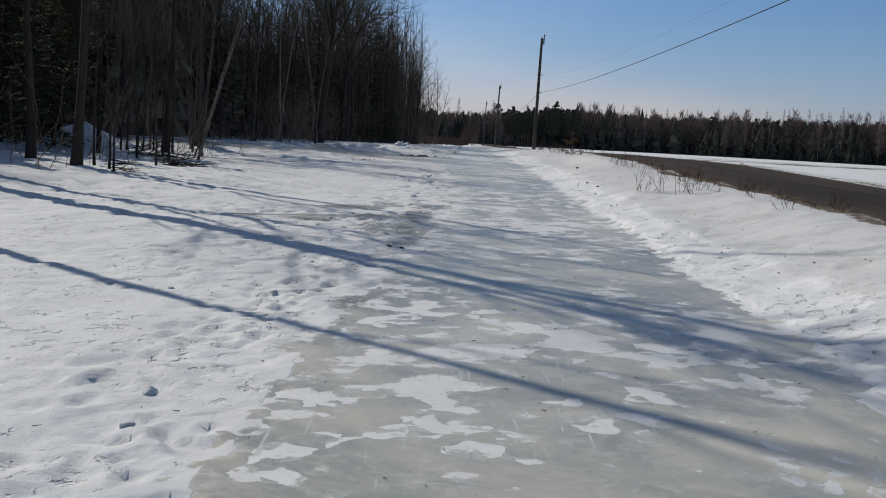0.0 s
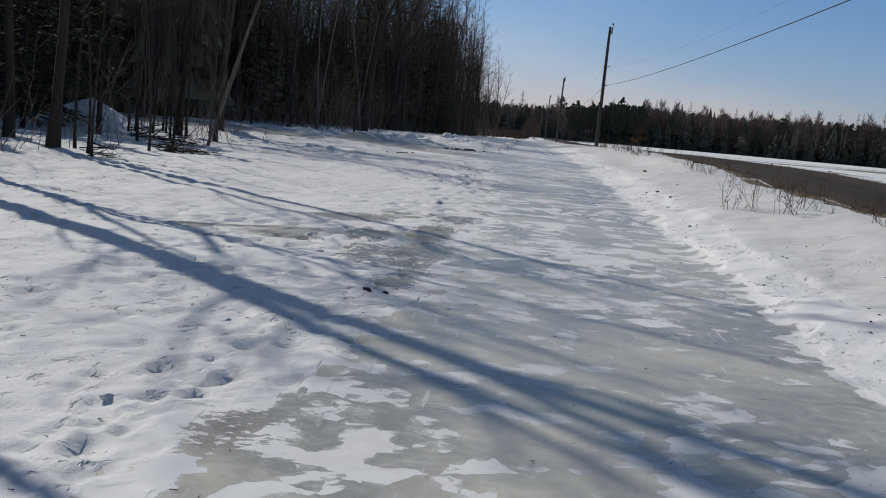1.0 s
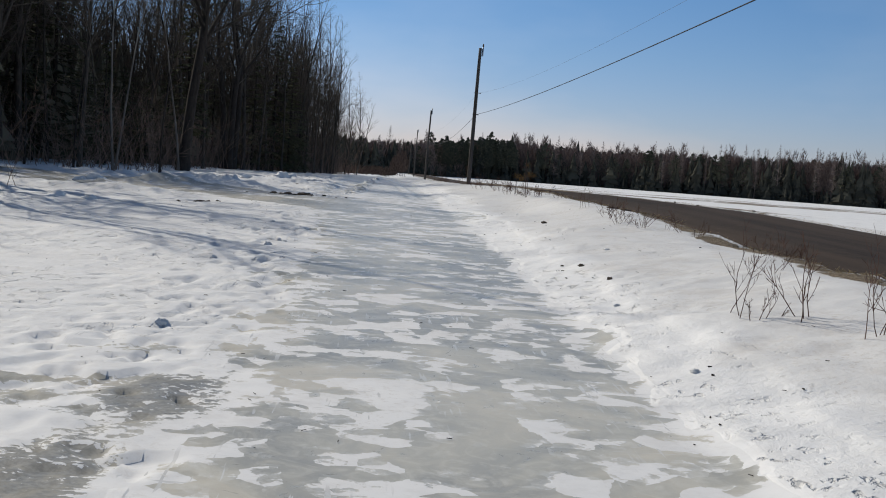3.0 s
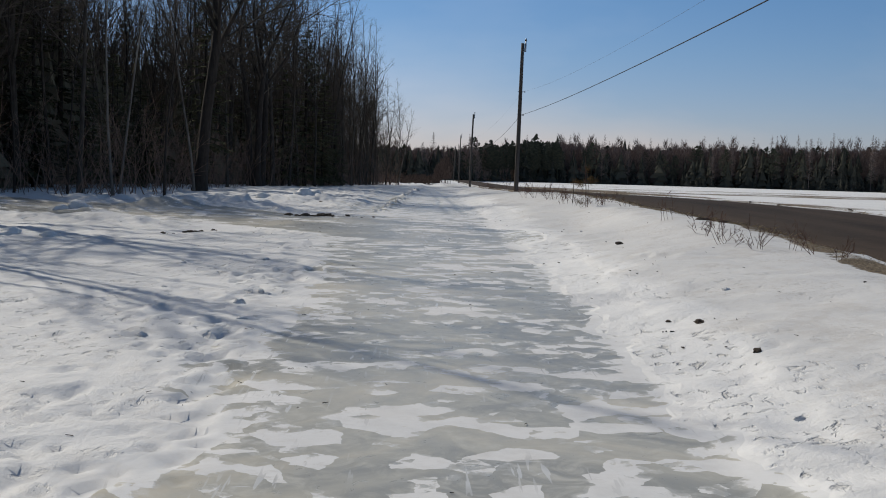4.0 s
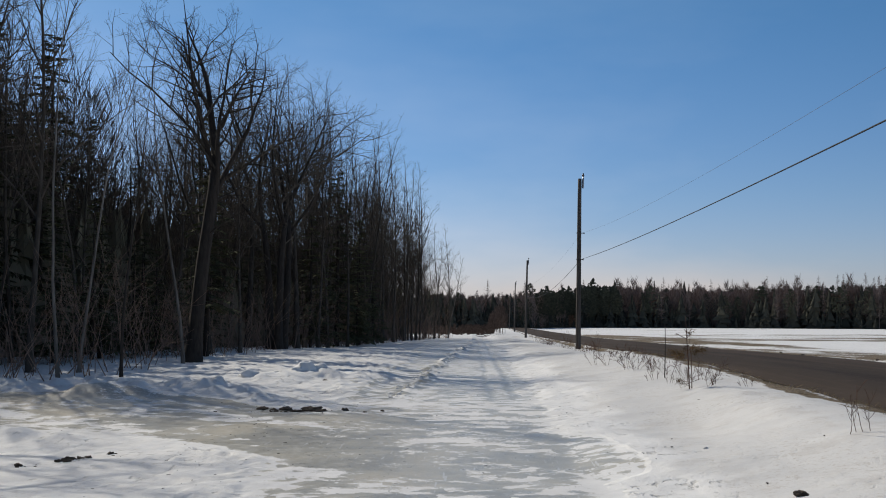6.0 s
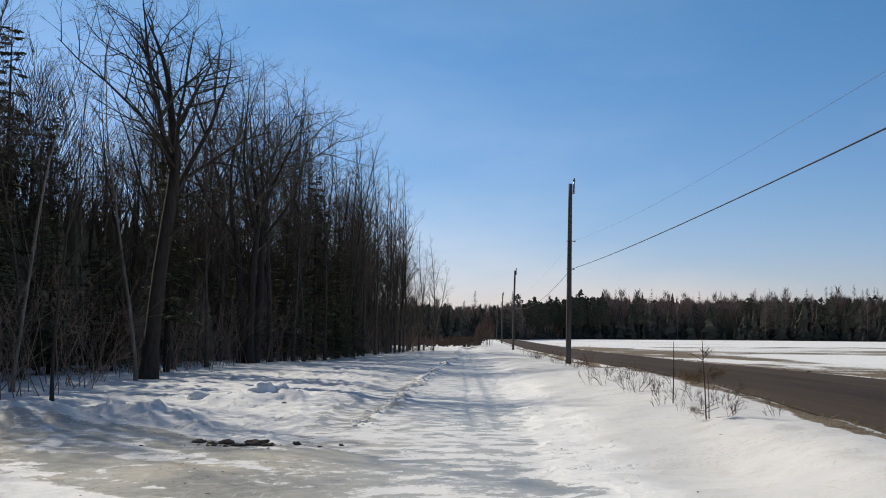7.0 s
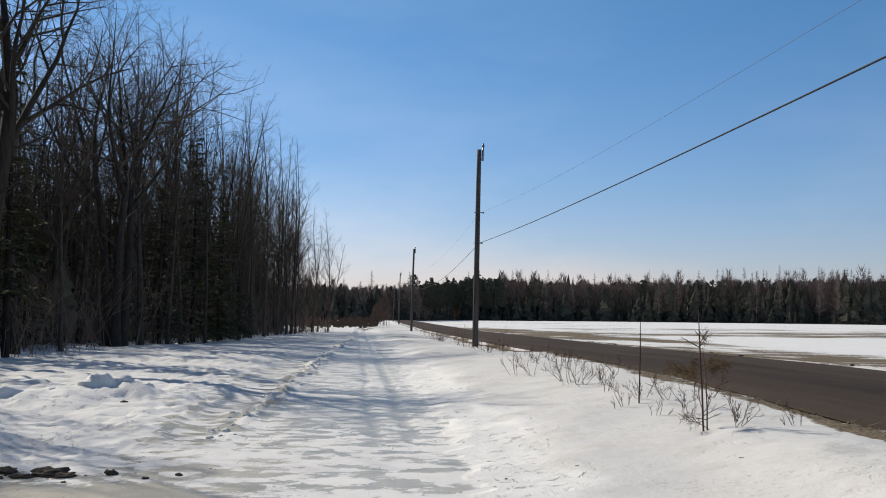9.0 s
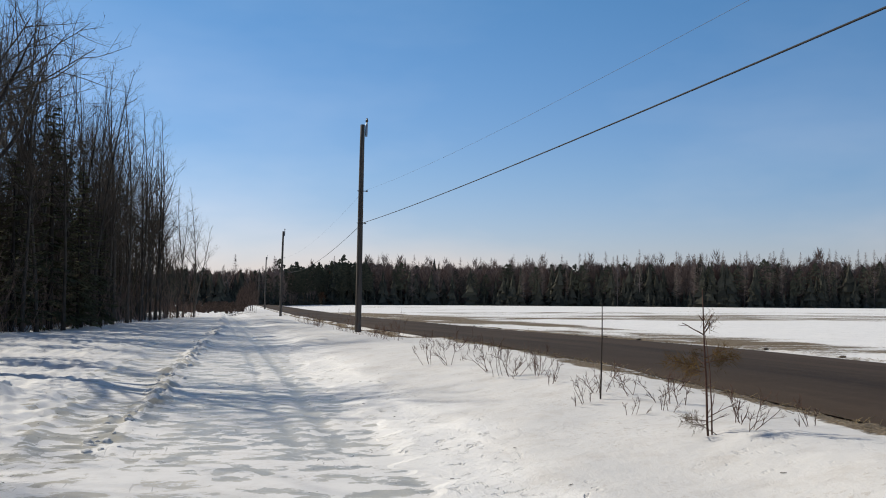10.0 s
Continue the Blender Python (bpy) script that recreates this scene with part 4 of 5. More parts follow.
def far_woods():
    """The woods that ring the field."""
    rng = random.Random(12)
    groups = {0: ([], []), 1: ([], []), 2: ([], []), 3: ([], [])}
    # bearing from +y towards +x (degrees), distance of the woods' edge
    ring_b = [-180, -90, -40, -6, 0, 3, 5, 12, 18, 26, 34, 60, 110, 180]
    ring_d = [500, 400, 300, 300, 300, 330, 390, 400, 395, 385, 400, 400, 400, 500]
    for k in range(5200):
        dense = rng.random() < 0.82
        be = rng.uniform(-14, 40) if dense else rng.uniform(-180, 180)
        d = float(np.interp(be, ring_b, ring_d)) + (rng.random() ** 1.6 * 70)
        x, y = d * math.sin(radians(be)) + 1.5, d * math.cos(radians(be)) + 30
        front = d - float(np.interp(be, ring_b, ring_d))
        n = 0.5 + 0.5 * float(vnoise(np.array(be * 0.6), np.array(0.5), 91))
        kind = 0 if rng.random() < (0.09 + 0.14 * n if be > 2.5 else 0.5) else (1 if rng.random() < (0.7 if 3 < be < 7.6 else 0.06) else (3 if rng.random() < (0.07 if be > 8 else 0.03) else 2))
        if kind == 2:
            x, y = x * 1.02, 30 + (y - 30) * 1.02
        wave = 0.5 + 0.5 * float(vnoise(np.array(be * 1.7), np.array(3.5), 92))
        h = {0: rng.uniform(5, 13.5) + 1.5 * n, 1: rng.uniform(11, 15), 2: rng.uniform(9.5, 12.5) + 3.2 * wave, 3: rng.uniform(15.5, 19)}[kind]
        if kind == 0 and front > 12:
            x, y = x - 10 * math.sin(radians(be)), y - 10 * math.cos(radians(be))
        h *= float(np.interp(be, [-10, 2, 6, 12, 20, 30], [0.66, 0.72, 1.05, 1.0, 1.06, 1.1]))
        if rng.random() < (0.06 if kind == 0 else 0.03):
            h *= 1.25
        z = float(field_z(math.hypot(x, y))) - 0.2
        far_tree(rng, *groups[kind], x, y, z, h, kind)
    for k in range(300):
        be = rng.uniform(-14, 40)
        d = float(np.interp(be, ring_b, ring_d)) + rng.uniform(-4, 20)
        far_tree(rng, *groups[0], d * math.sin(radians(be)) + 1.5, d * math.cos(radians(be)) + 30, -0.5, rng.uniform(2.5, 6.0), 0)
    for kind, mat, label in ((0, FAR_SPRUCE, "distant dark spruces beyond the snowy field"), (1, FAR_PINE, "distant round-topped pines beyond the snowy field"), (2, FAR_BARE, "distant leafless brown trees beyond the snowy field"), (3, FAR_LARCH, "distant tall bare larches above the far woods")):
        v, f = groups[kind]
        tagged(new("far_woods", mesh_of("far_woods", v, f, mat)), label, "woods", kind="stuff")


def far_mat(name, a, b):
    m = Mat(name, 0.9, 0.1)
    n = m.t.nodes.new("ShaderNodeNewGeometry")
    m.color(m.ramp(n.outputs["Random Per Island"], [(0.0, a), (1.0, b)]))
    return m.m


FAR_SPRUCE = far_mat("far_spruce", (0.042, 0.042, 0.033), (0.10, 0.095, 0.07))
THICKET = far_mat("thicket_spruce", (0.085, 0.076, 0.05), (0.21, 0.185, 0.125))
FAR_PINE = far_mat("far_pine", (0.052, 0.054, 0.038), (0.12, 0.115, 0.074))
FAR_BARE = far_mat("far_bare_twigs", (0.13, 0.094, 0.077), (0.33, 0.25, 0.21))
ROADSIDE = far_mat("roadside_twigs", (0.06, 0.042, 0.034), (0.16, 0.115, 0.09))
FAR_LARCH = far_mat("far_larch_twigs", (0.13, 0.095, 0.08), (0.3, 0.24, 0.21))
far_woods()


def deep_woods():
    """The thicket that fills the wood behind its edge."""
    rng = random.Random(15)
    groups = {0: ([], []), 2: ([], [])}
    for k in range(2700):
        y = rng.uniform(22, 150)
        back = (10 if y < 46 else 6.5 if y < 72 else 4) + rng.random() ** 1.4 * 36
        x = float(woods_x(min(y, 124))) - back - max(0, y - 124) * 0.25
        if in_lane(x, y) and back < 14:
            continue
        kind = 0 if rng.random() < 0.50 else 2
        h = (min(rng.uniform(0.5, 0.9) * back + 0.6, rng.uniform(5.5, 9.0)) if kind == 0 else rng.uniform(5.5, 8.5) + (2.6 if y < 62 else 0)) * float(np.interp(y, [22, 95, 124, 150], [1, 1, 0.8, 0.7]))
        far_tree(rng, *groups[kind], x, y, 0.55 if y < 45 else 0.85, h, kind, 0.011)
    for k in range(420):
        y = rng.uniform(34, 84)
        x = rng.uniform(-42, -21)
        if in_lane(x, y):
            continue
        far_tree(rng, *groups[0], x, y, 0.6, rng.uniform(9.0, 13.5), 0)
    for k in range(300):
        y = rng.uniform(46, 80)
        x = rng.uniform(-36, -14)
        if in_lane(x, y):
            continue
        far_tree(rng, *groups[2], x, y, 0.6, rng.uniform(10.0, 13.5), 2, 0.012)
    for kind, mat, label in ((0, THICKET, "thicket of dark young spruces inside the wood"), (2, TWIG, "thicket of bare grey stems inside the wood")):
        tagged(new("thicket", mesh_of("thicket", *groups[kind], mat)), label, "woods", kind="stuff")
    # thin brush along the edge
    t = Tubes()
    for k in range(4000):
        y = 24 + 100 * rng.random() ** 0.75
        x = float(woods_x(y)) + 0.1 - abs(rng.gauss(0, 1)) * 4.2
        if in_lane(x, y):
            continue
        if (y < 42 and rng.random() < 0.6) or (y > 95 and rng.random() < 0.5):
            continue
        z = GZ(x, y)
        h = rng.uniform(0.4, 1.1) if rng.random() < (0.6 if y < 60 else 0.35) else rng.uniform(1.0, 3.2)
        if h < 1.6 and float(vnoise(np.array(x * 0.5), np.array(y * 0.35), 97)) < 0.05:
            continue
        pts = bent(rng, (x, y, z - 0.05), (rng.gauss(0, 0.38), rng.gauss(0, 0.38), 1), h, 3, 0.16, 0.05)
        t.add(pts, [0.008 + 0.003 * h, 0.007, 0.005, 0.003], 3, False)
        for _ in range(3):
            q, e = along(pts, rng.uniform(0.25, 0.95))
            t.add(bent(rng, q, turned(rng, e, rng.uniform(0.4, 0.9)), h * rng.uniform(0.2, 0.5), 1, 0.1, 0.08), [0.005, 0.003], 3, False)
    tagged(new("understory_brush", t.mesh("understory_brush", BRUSH)), "reddish-brown bare brush along the wood's edge", "brush", kind="stuff")


def roadside_thicket():
    """Tall reddish brush that has grown up beside the road far along it."""
    rng = random.Random(19)
    v, f = [], []
    for k in range(42):
        y = rng.uniform(168, 240)
        x = 5.4 + 0.012 * (y - 170) + rng.gauss(0, 0.7)
        far_tree(rng, v, f, x, y, 0.4, max(1.2, 4.2 - 1.3 * abs(x - 6.2)) * rng.uniform(0.7, 1.1), 2, 0.03)
    for k in range(620):
        x = rng.uniform(-34, 4.8)
        y = 172 + 0.35 * x + rng.gauss(0, 9.0)
        far_tree(rng, v, f, x, y, 0.45, rng.uniform(0.5, 1.3), 2, 0.055)
    tagged(new("roadside_thicket", mesh_of("roadside_thicket", v, f, ROADSIDE)), "reddish-brown bare thicket beside the far road", "brush", kind="stuff")


def GZ(x, y):
    """Height read from a grid made once."""
    i = np.clip(np.searchsorted(GRID_X, x) - 1, 0, len(GRID_X) - 2)
    j = np.clip(np.searchsorted(GRID_Y, y) - 1, 0, len(GRID_Y) - 2)
    return float(GRID_Z[j, i])


GRID_X, GRID_Y = np.arange(-60, 20, 0.25), np.arange(0, 160, 0.25)
GRID_Z = land(*[g.ravel() for g in np.meshgrid(GRID_X, GRID_Y)])[0].reshape(len(GRID_Y), len(GRID_X))
deep_woods()
roadside_thicket()


# ---- poles and wires ----
def utility_pole(x, y, top, base):
    root = tagged(holder("utility_pole", pose(x, y, base, 0, 1.2)), "weathered grey wooden utility pole with a pin insulator", "utility pole", "poles along the road")
    h = top - base
    t = Tubes()
    n = 10
    t.add([Vector((0.03 * math.sin(2.2 * k / n + y), 0.02 * math.sin(2.6 * k / n), -0.3 + (h + 0.3) * k / n)) for k in range(n + 1)], [0.125 - 0.04 * k / n for k in range(n + 1)], 16)
    part("pole", t.mesh("pole", POLE), root)
    t = Tubes()
    t.add([Vector((0.12, 0, h - 0.45)), Vector((0.125, 0, h - 0.05)), Vector((0.13, 0, h + 0.12))], [0.05, 0.05, 0.02], 8)
    bracket = part("pin_bracket", t.mesh("pin_bracket", STEEL), root)
    t = Tubes()
    t.add([Vector((0.13, 0, h + 0.10)), Vector((0.13, 0, h + 0.15)), Vector((0.13, 0, h + 0.19)), Vector((0.13, 0, h + 0.26))], [0.035, 0.06, 0.04, 0.025], 10)
    part("insulator", t.mesh("insulator", CERAMIC), bracket, "brown glazed insulator")
    for z, w in ((h - 2.55, 0.16), (h - 3.78, 0.14)):
        t = Tubes()
        t.add([Vector((-w, 0, z)), Vector((w + 0.06, 0, z))], [0.018, 0.018], 6)
        t.add([Vector((w + 0.02, 0, z)), Vector((w + 0.08, 0, z))], [0.035, 0.035], 6)
        part("bolt", t.mesh("bolt", STEEL), root)
    return root


POLES = [(4.62, -30.0, 8.96, 0.5), (6.85, 77.5, 8.96, 0.93), (7.60, 142.0, 8.65, 0.55), (9.50, 223.0, 9.1, 0.35), (11.2, 300.0, 8.9, 0.15), (12.8, 380.0, 8.8, 0.0)]
for p in POLES:
    utility_pole(*p)


def span(name, a, b, sag, r, mat, label):
    t = Tubes()
    n = 36
    a, b = Vector(a), Vector(b)
    t.add([a.lerp(b, k / n) - Vector((0, 0, sag * 4 * (k / n) * (1 - k / n))) for k in range(n + 1)], [r] * (n + 1), 6)
    tagged(new(name, t.mesh(name, mat)), label, "cable", "wires between the poles")


for (x0, y0, t0, b0), (x1, y1, t1, b1) in zip(POLES[:-1], POLES[1:]):
    ln = y1 - y0
    span("phone_cable", (x0 + 0.16, y0, t0 - 3.78), (x1 + 0.16, y1, t1 - 3.78), 0.83 * (ln / 107) ** 2 if ln > 100 else 0.75, 0.0095, CABLE, "thick black cable sagging between utility poles")
    span("thin_wire", (x0 + 0.2, y0, t0 - 2.55), (x1 + 0.2, y1, t1 - 2.55), 1.54 * (ln / 107) ** 2, 0.0021, WIRE, "thin grey wire strung between utility poles")


# ---- plants on the bank ----
def shrub(seed, h, stems, spread):
    rng = random.Random(seed)
    root = tagged(holder("shrub"), "leafless reddish-brown shrub poking out of the snow bank", "shrub", "shrubs on the bank")
    for k in range(stems):
        t = Tubes()
        base = Vector((rng.gauss(0, 0.07), rng.gauss(0, 0.07), -0.06))
        hh = h * rng.uniform(0.55, 1.0)
        pts = bent(rng, base, (rng.gauss(0, spread), rng.gauss(0, spread), 1), hh, 5, 0.12, 0.06)
        t.add(pts, [0.0044, 0.0039, 0.0034, 0.0028, 0.0022, 0.0015], 5)
        for _ in range(rng.randint(3, 6)):
            q, e = along(pts, rng.uniform(0.3, 0.95))
            sp = bent(rng, q, turned(rng, e, rng.uniform(0.4, 0.8)), hh * rng.uniform(0.2, 0.45), 3, 0.12, 0.1)
            t.add(sp, [0.0024, 0.002, 0.0016, 0.0012], 4, False)
            for _ in range(2):
                q2, e2 = along(sp, rng.uniform(0.3, 0.9))
                t.add(bent(rng, q2, turned(rng, e2, rng.uniform(0.4, 0.8)), hh * 0.12, 2, 0.1, 0.1), [0.002, 0.0017, 0.0012], 3, False)
        part("stem", t.mesh("stem", SHRUB), root)
    return root


SHRUBS = [shrub(301, 0.75, 3, 0.25), shrub(302, 0.6, 4, 0.35), shrub(303, 0.45, 5, 0.5), shrub(304, 0.35, 4, 0.4)]


def bank_shrubs():
    rng = random.Random(31)
    spots = [(4.35, 23.4, 0, 1.0), (4.5, 23.2, 3, 1.0), (4.8, 23.0, 1, 1.25), (5.0, 22.2, 0, 0.95), (5.15, 22.3, 1, 1.1), (5.3, 22.0, 2, 1.2), (5.5, 22.8, 1, 1.1), (5.75, 33.5, 2, 1.0),
             (5.6, 33.1, 2, 0.9), (5.95, 32.8, 2, 1.1), (6.2, 32.4, 1, 0.7), (6.4, 32.0, 2, 1.0),
             (5.0, 53.4, 1, 0.9), (5.2, 53.0, 2, 1.1), (5.4, 50.3, 1, 0.9), (5.55, 50.0, 2, 1.2), (5.7, 49.7, 1, 0.7), (5.6, 47.3, 2, 1.0), (5.3, 46.6, 3, 1.0), (5.95, 46.8, 2, 0.9), (6.0, 46.1, 3, 1.2), (5.62, 43.9, 2, 0.9), (5.95, 44.5, 3, 1.1), (6.4, 44.2, 3, 0.9)]
    for k in range(60):
        y = rng.uniform(45, 98)
        spots.append((5.3 + 0.012 * (y - 45) + rng.uniform(0, 1.2), y, rng.randint(0, 3) if y > 60 else rng.randint(2, 3), rng.uniform(0.6, 1.1)))
    for k in range(26):
        y = rng.uniform(16, 38)
        spots.append((rng.uniform(5.6, 7.0), y, rng.randint(1, 3), rng.uniform(0.6, 1.0)))
    for x, y, k, sc in spots:
        plant(SHRUBS[k], x, y, sc, rng.uniform(0, 360))


bank_shrubs()


def pine_sapling(x, y):
    """A thin young pine: a reddish stem, upturned leaders and sparse olive tufts."""
    rng = random.Random(41)
    root = tagged(holder("pine_sapling", pose(x, y, gz(x, y))), "young pine sapling with sparse yellow-green needles in the snow", "sapling")
    t = Tubes()
    trunk = bent(rng, (0, 0, -0.08), (-0.05, 0, 1), 1.24, 7, 0.02)
    t.add(trunk, [0.010, 0.0097, 0.0093, 0.0086, 0.0076, 0.0065, 0.005, 0.003], 7)
    part("trunk", t.mesh("trunk", SHRUB), root, "reddish-brown bare stem")
    t = Tubes()
    second = bent(rng, (0.035, 0.01, -0.08), (-0.01, 0, 1), 0.88, 6, 0.03)
    t.add(second, [0.008, 0.0075, 0.007, 0.006, 0.005, 0.004, 0.0025], 6)
    part("stem", t.mesh("stem", SHRUB), root)
    boughs = [(0.5, 178, 0.30, 0.22, 240), (0.53, 5, 0.26, 0.25, 220), (0.47, 200, 0.22, 0.1, 130), (0.56, 300, 0.2, 0.3, 90), (0.52, 100, 0.22, 0.3, 90),
              (0.71, 185, 0.20, 0.55, 0), (0.72, 5, 0.13, 0.95, 40), (0.74, 20, 0.16, 1.3, 36), (0.8, 160, 0.06, 0.8, 0),
              (0.14, 190, 0.24, -0.02, 70), (0.16, 160, 0.2, 0.2, 50), (0.15, 10, 0.2, 0.25, 0), (0.2, 50, 0.24, 0.5, 0), (0.18, 330, 0.26, 0.4, 0)]
    for f, az, ln, up, count in boughs:
        t, v, fc = Tubes(), [], []
        p, d = along(trunk, f)
        a = radians(az)
        pts = bent(rng, p, (math.cos(a), math.sin(a), up), ln, 4, 0.10, 0.04)
        t.add(pts, [0.006, 0.0052, 0.0045, 0.0038, 0.0028] if f > 0.7 else [0.004, 0.0035, 0.003, 0.0025, 0.0018], 5, False)
        for _ in range(2):
            q, e = along(pts, rng.uniform(0.3, 0.8))
            t.add(bent(rng, q, turned(rng, e, rng.uniform(0.4, 0.8)), ln * 0.4, 2, 0.1, 0.05), [0.0026, 0.002, 0.0014], 4, False)
        branch = part("branch", t.mesh("branch", SHRUB), root)
        for _ in range(count):
            q, e = along(pts, rng.uniform(0.25, 1.0))
            q = q + Vector((rng.gauss(0, 0.025), rng.gauss(0, 0.025), rng.gauss(0, 0.03)))
            dd = (turned(rng, e, rng.uniform(0.4, 1.3)) + Vector((0, 0, -0.05))).normalized() * rng.uniform(0.05, 0.10)
            wide = dd.cross(Vector((rng.gauss(0, 1), rng.gauss(0, 1), rng.gauss(0, 1)))).normalized() * 0.0022
            b = len(v)
            v.extend((q - wide, q + wide, q + dd))
            fc.append((b, b + 1, b + 2))
        if count:
            part("needles", mesh_of("needles", v, fc, NEEDLE_PINE), branch, "sparse yellow-green pine needles")


pine_sapling(5.45, 44.1)


def dead_stalk(x, y, h):
    rng = random.Random(43)
    root = tagged(holder("dead_stalk", pose(x, y, gz(x, y))), "single thin dark upright stalk in the snow", "stalk")
    t = Tubes()
    t.add(bent(rng, (0, 0, -0.08), (0, 0, 1), h + 0.08, 6, 0.015), [0.010, 0.0095, 0.009, 0.008, 0.007, 0.006, 0.004], 6)
    part("stem", t.mesh("stem", BARK_DARK), root)


dead_stalk(5.52, 46.8, 0.98)


# ---- loose things on the snow ----
def lump_mesh(name, seed, mat, flat=0.7, rough=0.46, sharp=0.16):
    bm = bmesh.new()
    bmesh.ops.create_icosphere(bm, subdivisions=3, radius=1.0)
    off = Vector((seed * 3.1, seed * 1.7, 0))
    for v in bm.verts:
        n = noise.fractal(v.co * 1.3 + off, 0.7, 2.1, 4)
        m = noise.noise(v.co * 4.5 + off)
        v.co *= 1 + rough * n + 0.20 * m + sharp * noise.noise(v.co * 9 + off)
        v.co.z *= flat
        if v.co.z < -0.25:
            v.co.z = -0.25
    me = bpy.data.meshes.new(name)
    bm.to_mesh(me)
    bm.free()
    me.materials.append(mat)
    me.polygons.foreach_set("use_smooth", [sharp < 0.2] * len(me.polygons))
    return me


def grass_tuft(seed, size):
    rng = random.Random(seed)
    root = tagged(holder("grass_tuft"), "tan tuft of dead grass at the road's far edge", "grass tuft", "grass tufts")
    t = Tubes()
    for k in range(90):
        p = Vector((rng.gauss(0, 0.12), rng.gauss(0, 0.10), -0.02)) * size
        t.add(bent(rng, p, (rng.gauss(0, 0.5), rng.gauss(0, 0.5), 1), size * rng.uniform(0.12, 0.3), 3, 0.2, -0.1), [0.006, 0.005, 0.004, 0.002], 3, False)
    part("blades", t.mesh("blades", STRAW), root)
    return root


TUFTS = [grass_tuft(141, 1.0), grass_tuft(142, 1.3)]
for k, (x, y, sc) in enumerate(((13.6, 66.0, 0.5), (13.75, 64.2, 0.7), (13.65, 59.6, 0.5), (13.8, 72.5, 0.4), (13.9, 80.0, 0.5), (14.0, 90.0, 0.5))):
    plant(TUFTS[k % 2], x, y, sc, 70 * k)


CHUNKS = [lump_mesh("snow_chunk", k, SNOW) for k in range(4)]
CLODS = [lump_mesh("earth_clod", 10 + k, EARTH, 0.5, 0.5, 0.3) for k in range(3)]


def drop(name, mesh, x, y, size, rng, label, category, group, sink=0.1):
    ob = new(name, mesh)
    ob.matrix_basis = pose(x, y, gz(x, y) + size * (0.2 - sink), rng.gauss(0, 8), rng.gauss(0, 8), rng.uniform(0, 360))
    ob.scale = (size * rng.uniform(0.8, 1.3), size * rng.uniform(0.7, 1.1), size * rng.uniform(0.7, 1.1))
    tagged(ob, label, category, group)


def loose_things():
    rng = random.Random(51)
    chunks = [(-1.66, 6.62, 0.07), (-1.45, 10.4, 0.04), (-0.15, 29.5, 0.06), (-2.62, 49.6, 0.26), (-2.25, 49.9, 0.12), (-1.65, 50.4, 0.26), (-1.35, 50.7, 0.2), (-1.1, 51.2, 0.10), (-3.5, 47.9, 0.12), (-5.9, 43.6, 0.26), (-6.3, 43.5, 0.16), (-5.2, 37.2, 0.2), (-4.4, 36.9, 0.14), (8.76, 52.6, 0.05), (8.46, 50.5, 0.09), (8.65, 57.0, 0.06)]
    for k in range(14):
        y = rng.uniform(5, 36)
        chunks.append((float(ice_left(y)) - rng.uniform(0.15, 1.9), y, rng.uniform(0.02, 0.05)))
    for k in range(110):
        y = rng.uniform(46, 84)
        chunks.append((float(np.interp(y, [46, 51, 60, 80], [0.6, 0.8, 1.08, 1.7])) + rng.gauss(0, 0.13), y, 0.025 + 0.055 * rng.random() ** 2))
    for k in range(4):
        y = rng.uniform(18, 40)
        chunks.append((rng.uniform(3.4, 4.6), y, rng.uniform(0.025, 0.05)))
    for x, y, size in chunks:
        drop("snow_chunk", CHUNKS[rng.randint(0, 3)], x, y, size, rng, "rough lump of old snow lying on the snow", "snow lump", "snow lumps", 0.38)
    clods = [(4.6, 35.3, 0.062), (-1.15, 43.75, 0.05), (-0.9, 43.5, 0.03), (0.02, 43.58, 0.06), (0.34, 43.40, 0.03), (0.6, 43.55, 0.035), (-0.3, 43.22, 0.025), (-2.45, 38.6, 0.05), (-2.3, 38.72, 0.04),
             (-0.52, 14.2, 0.035), (-0.36, 14.25, 0.03), (3.93, 28.05, 0.05), (3.75, 28.4, 0.03), (4.0, 26.7, 0.04), (6.3, 37.0, 0.09), (6.5, 36.6, 0.07), (6.2, 36.9, 0.06), (-1.1, 49.5, 0.05)]
    for k in range(26):
        clods.append((-0.75 + rng.gauss(0, 0.45), 43.75 - 0.3 * rng.random(), 0.012 + 0.03 * rng.random() ** 2))
    for k in range(30):
        f = rng.choice((0.0, 0.45, 0.5, 1.0))
        clods.append((-2.75 + 0.6 * f + rng.gauss(0, 0.10), 38.2 + 0.8 * f + rng.gauss(0, 0.12), 0.012 + 0.045 * rng.random() ** 2))
    for x, y, size in clods:
        drop("earth_clod", CLODS[rng.randint(0, 2)], x, y, size, rng, "dark clod of frozen earth on the snow", "clod", "earth clods", 0.15)
    # low dark slabs of ploughed-up earth at the lane's side
    for x, y, sx, sy, sz, turn in ((-0.95, 43.80, 0.13, 0.10, 0.07, -12), (-0.52, 43.60, 0.19, 0.13, 0.11, -8), (-0.36, 43.48, 0.11, 0.08, 0.05, 25), (-1.34, 43.92, 0.12, 0.09, 0.06, -25), (-0.74, 43.52, 0.09, 0.06, 0.04, 10)):
        ob = new("earth_slab", CLODS[rng.randint(0, 2)])
        ob.matrix_basis = pose(x, y, gz(x, y) + 0.01, 0, 0, turn)
        ob.scale = (0.85 * sx, 0.9 * sy, 1.0 * sz)
        tagged(ob, "low dark slab of frozen earth ploughed up beside the lane", "clod", "earth slabs")


loose_things()


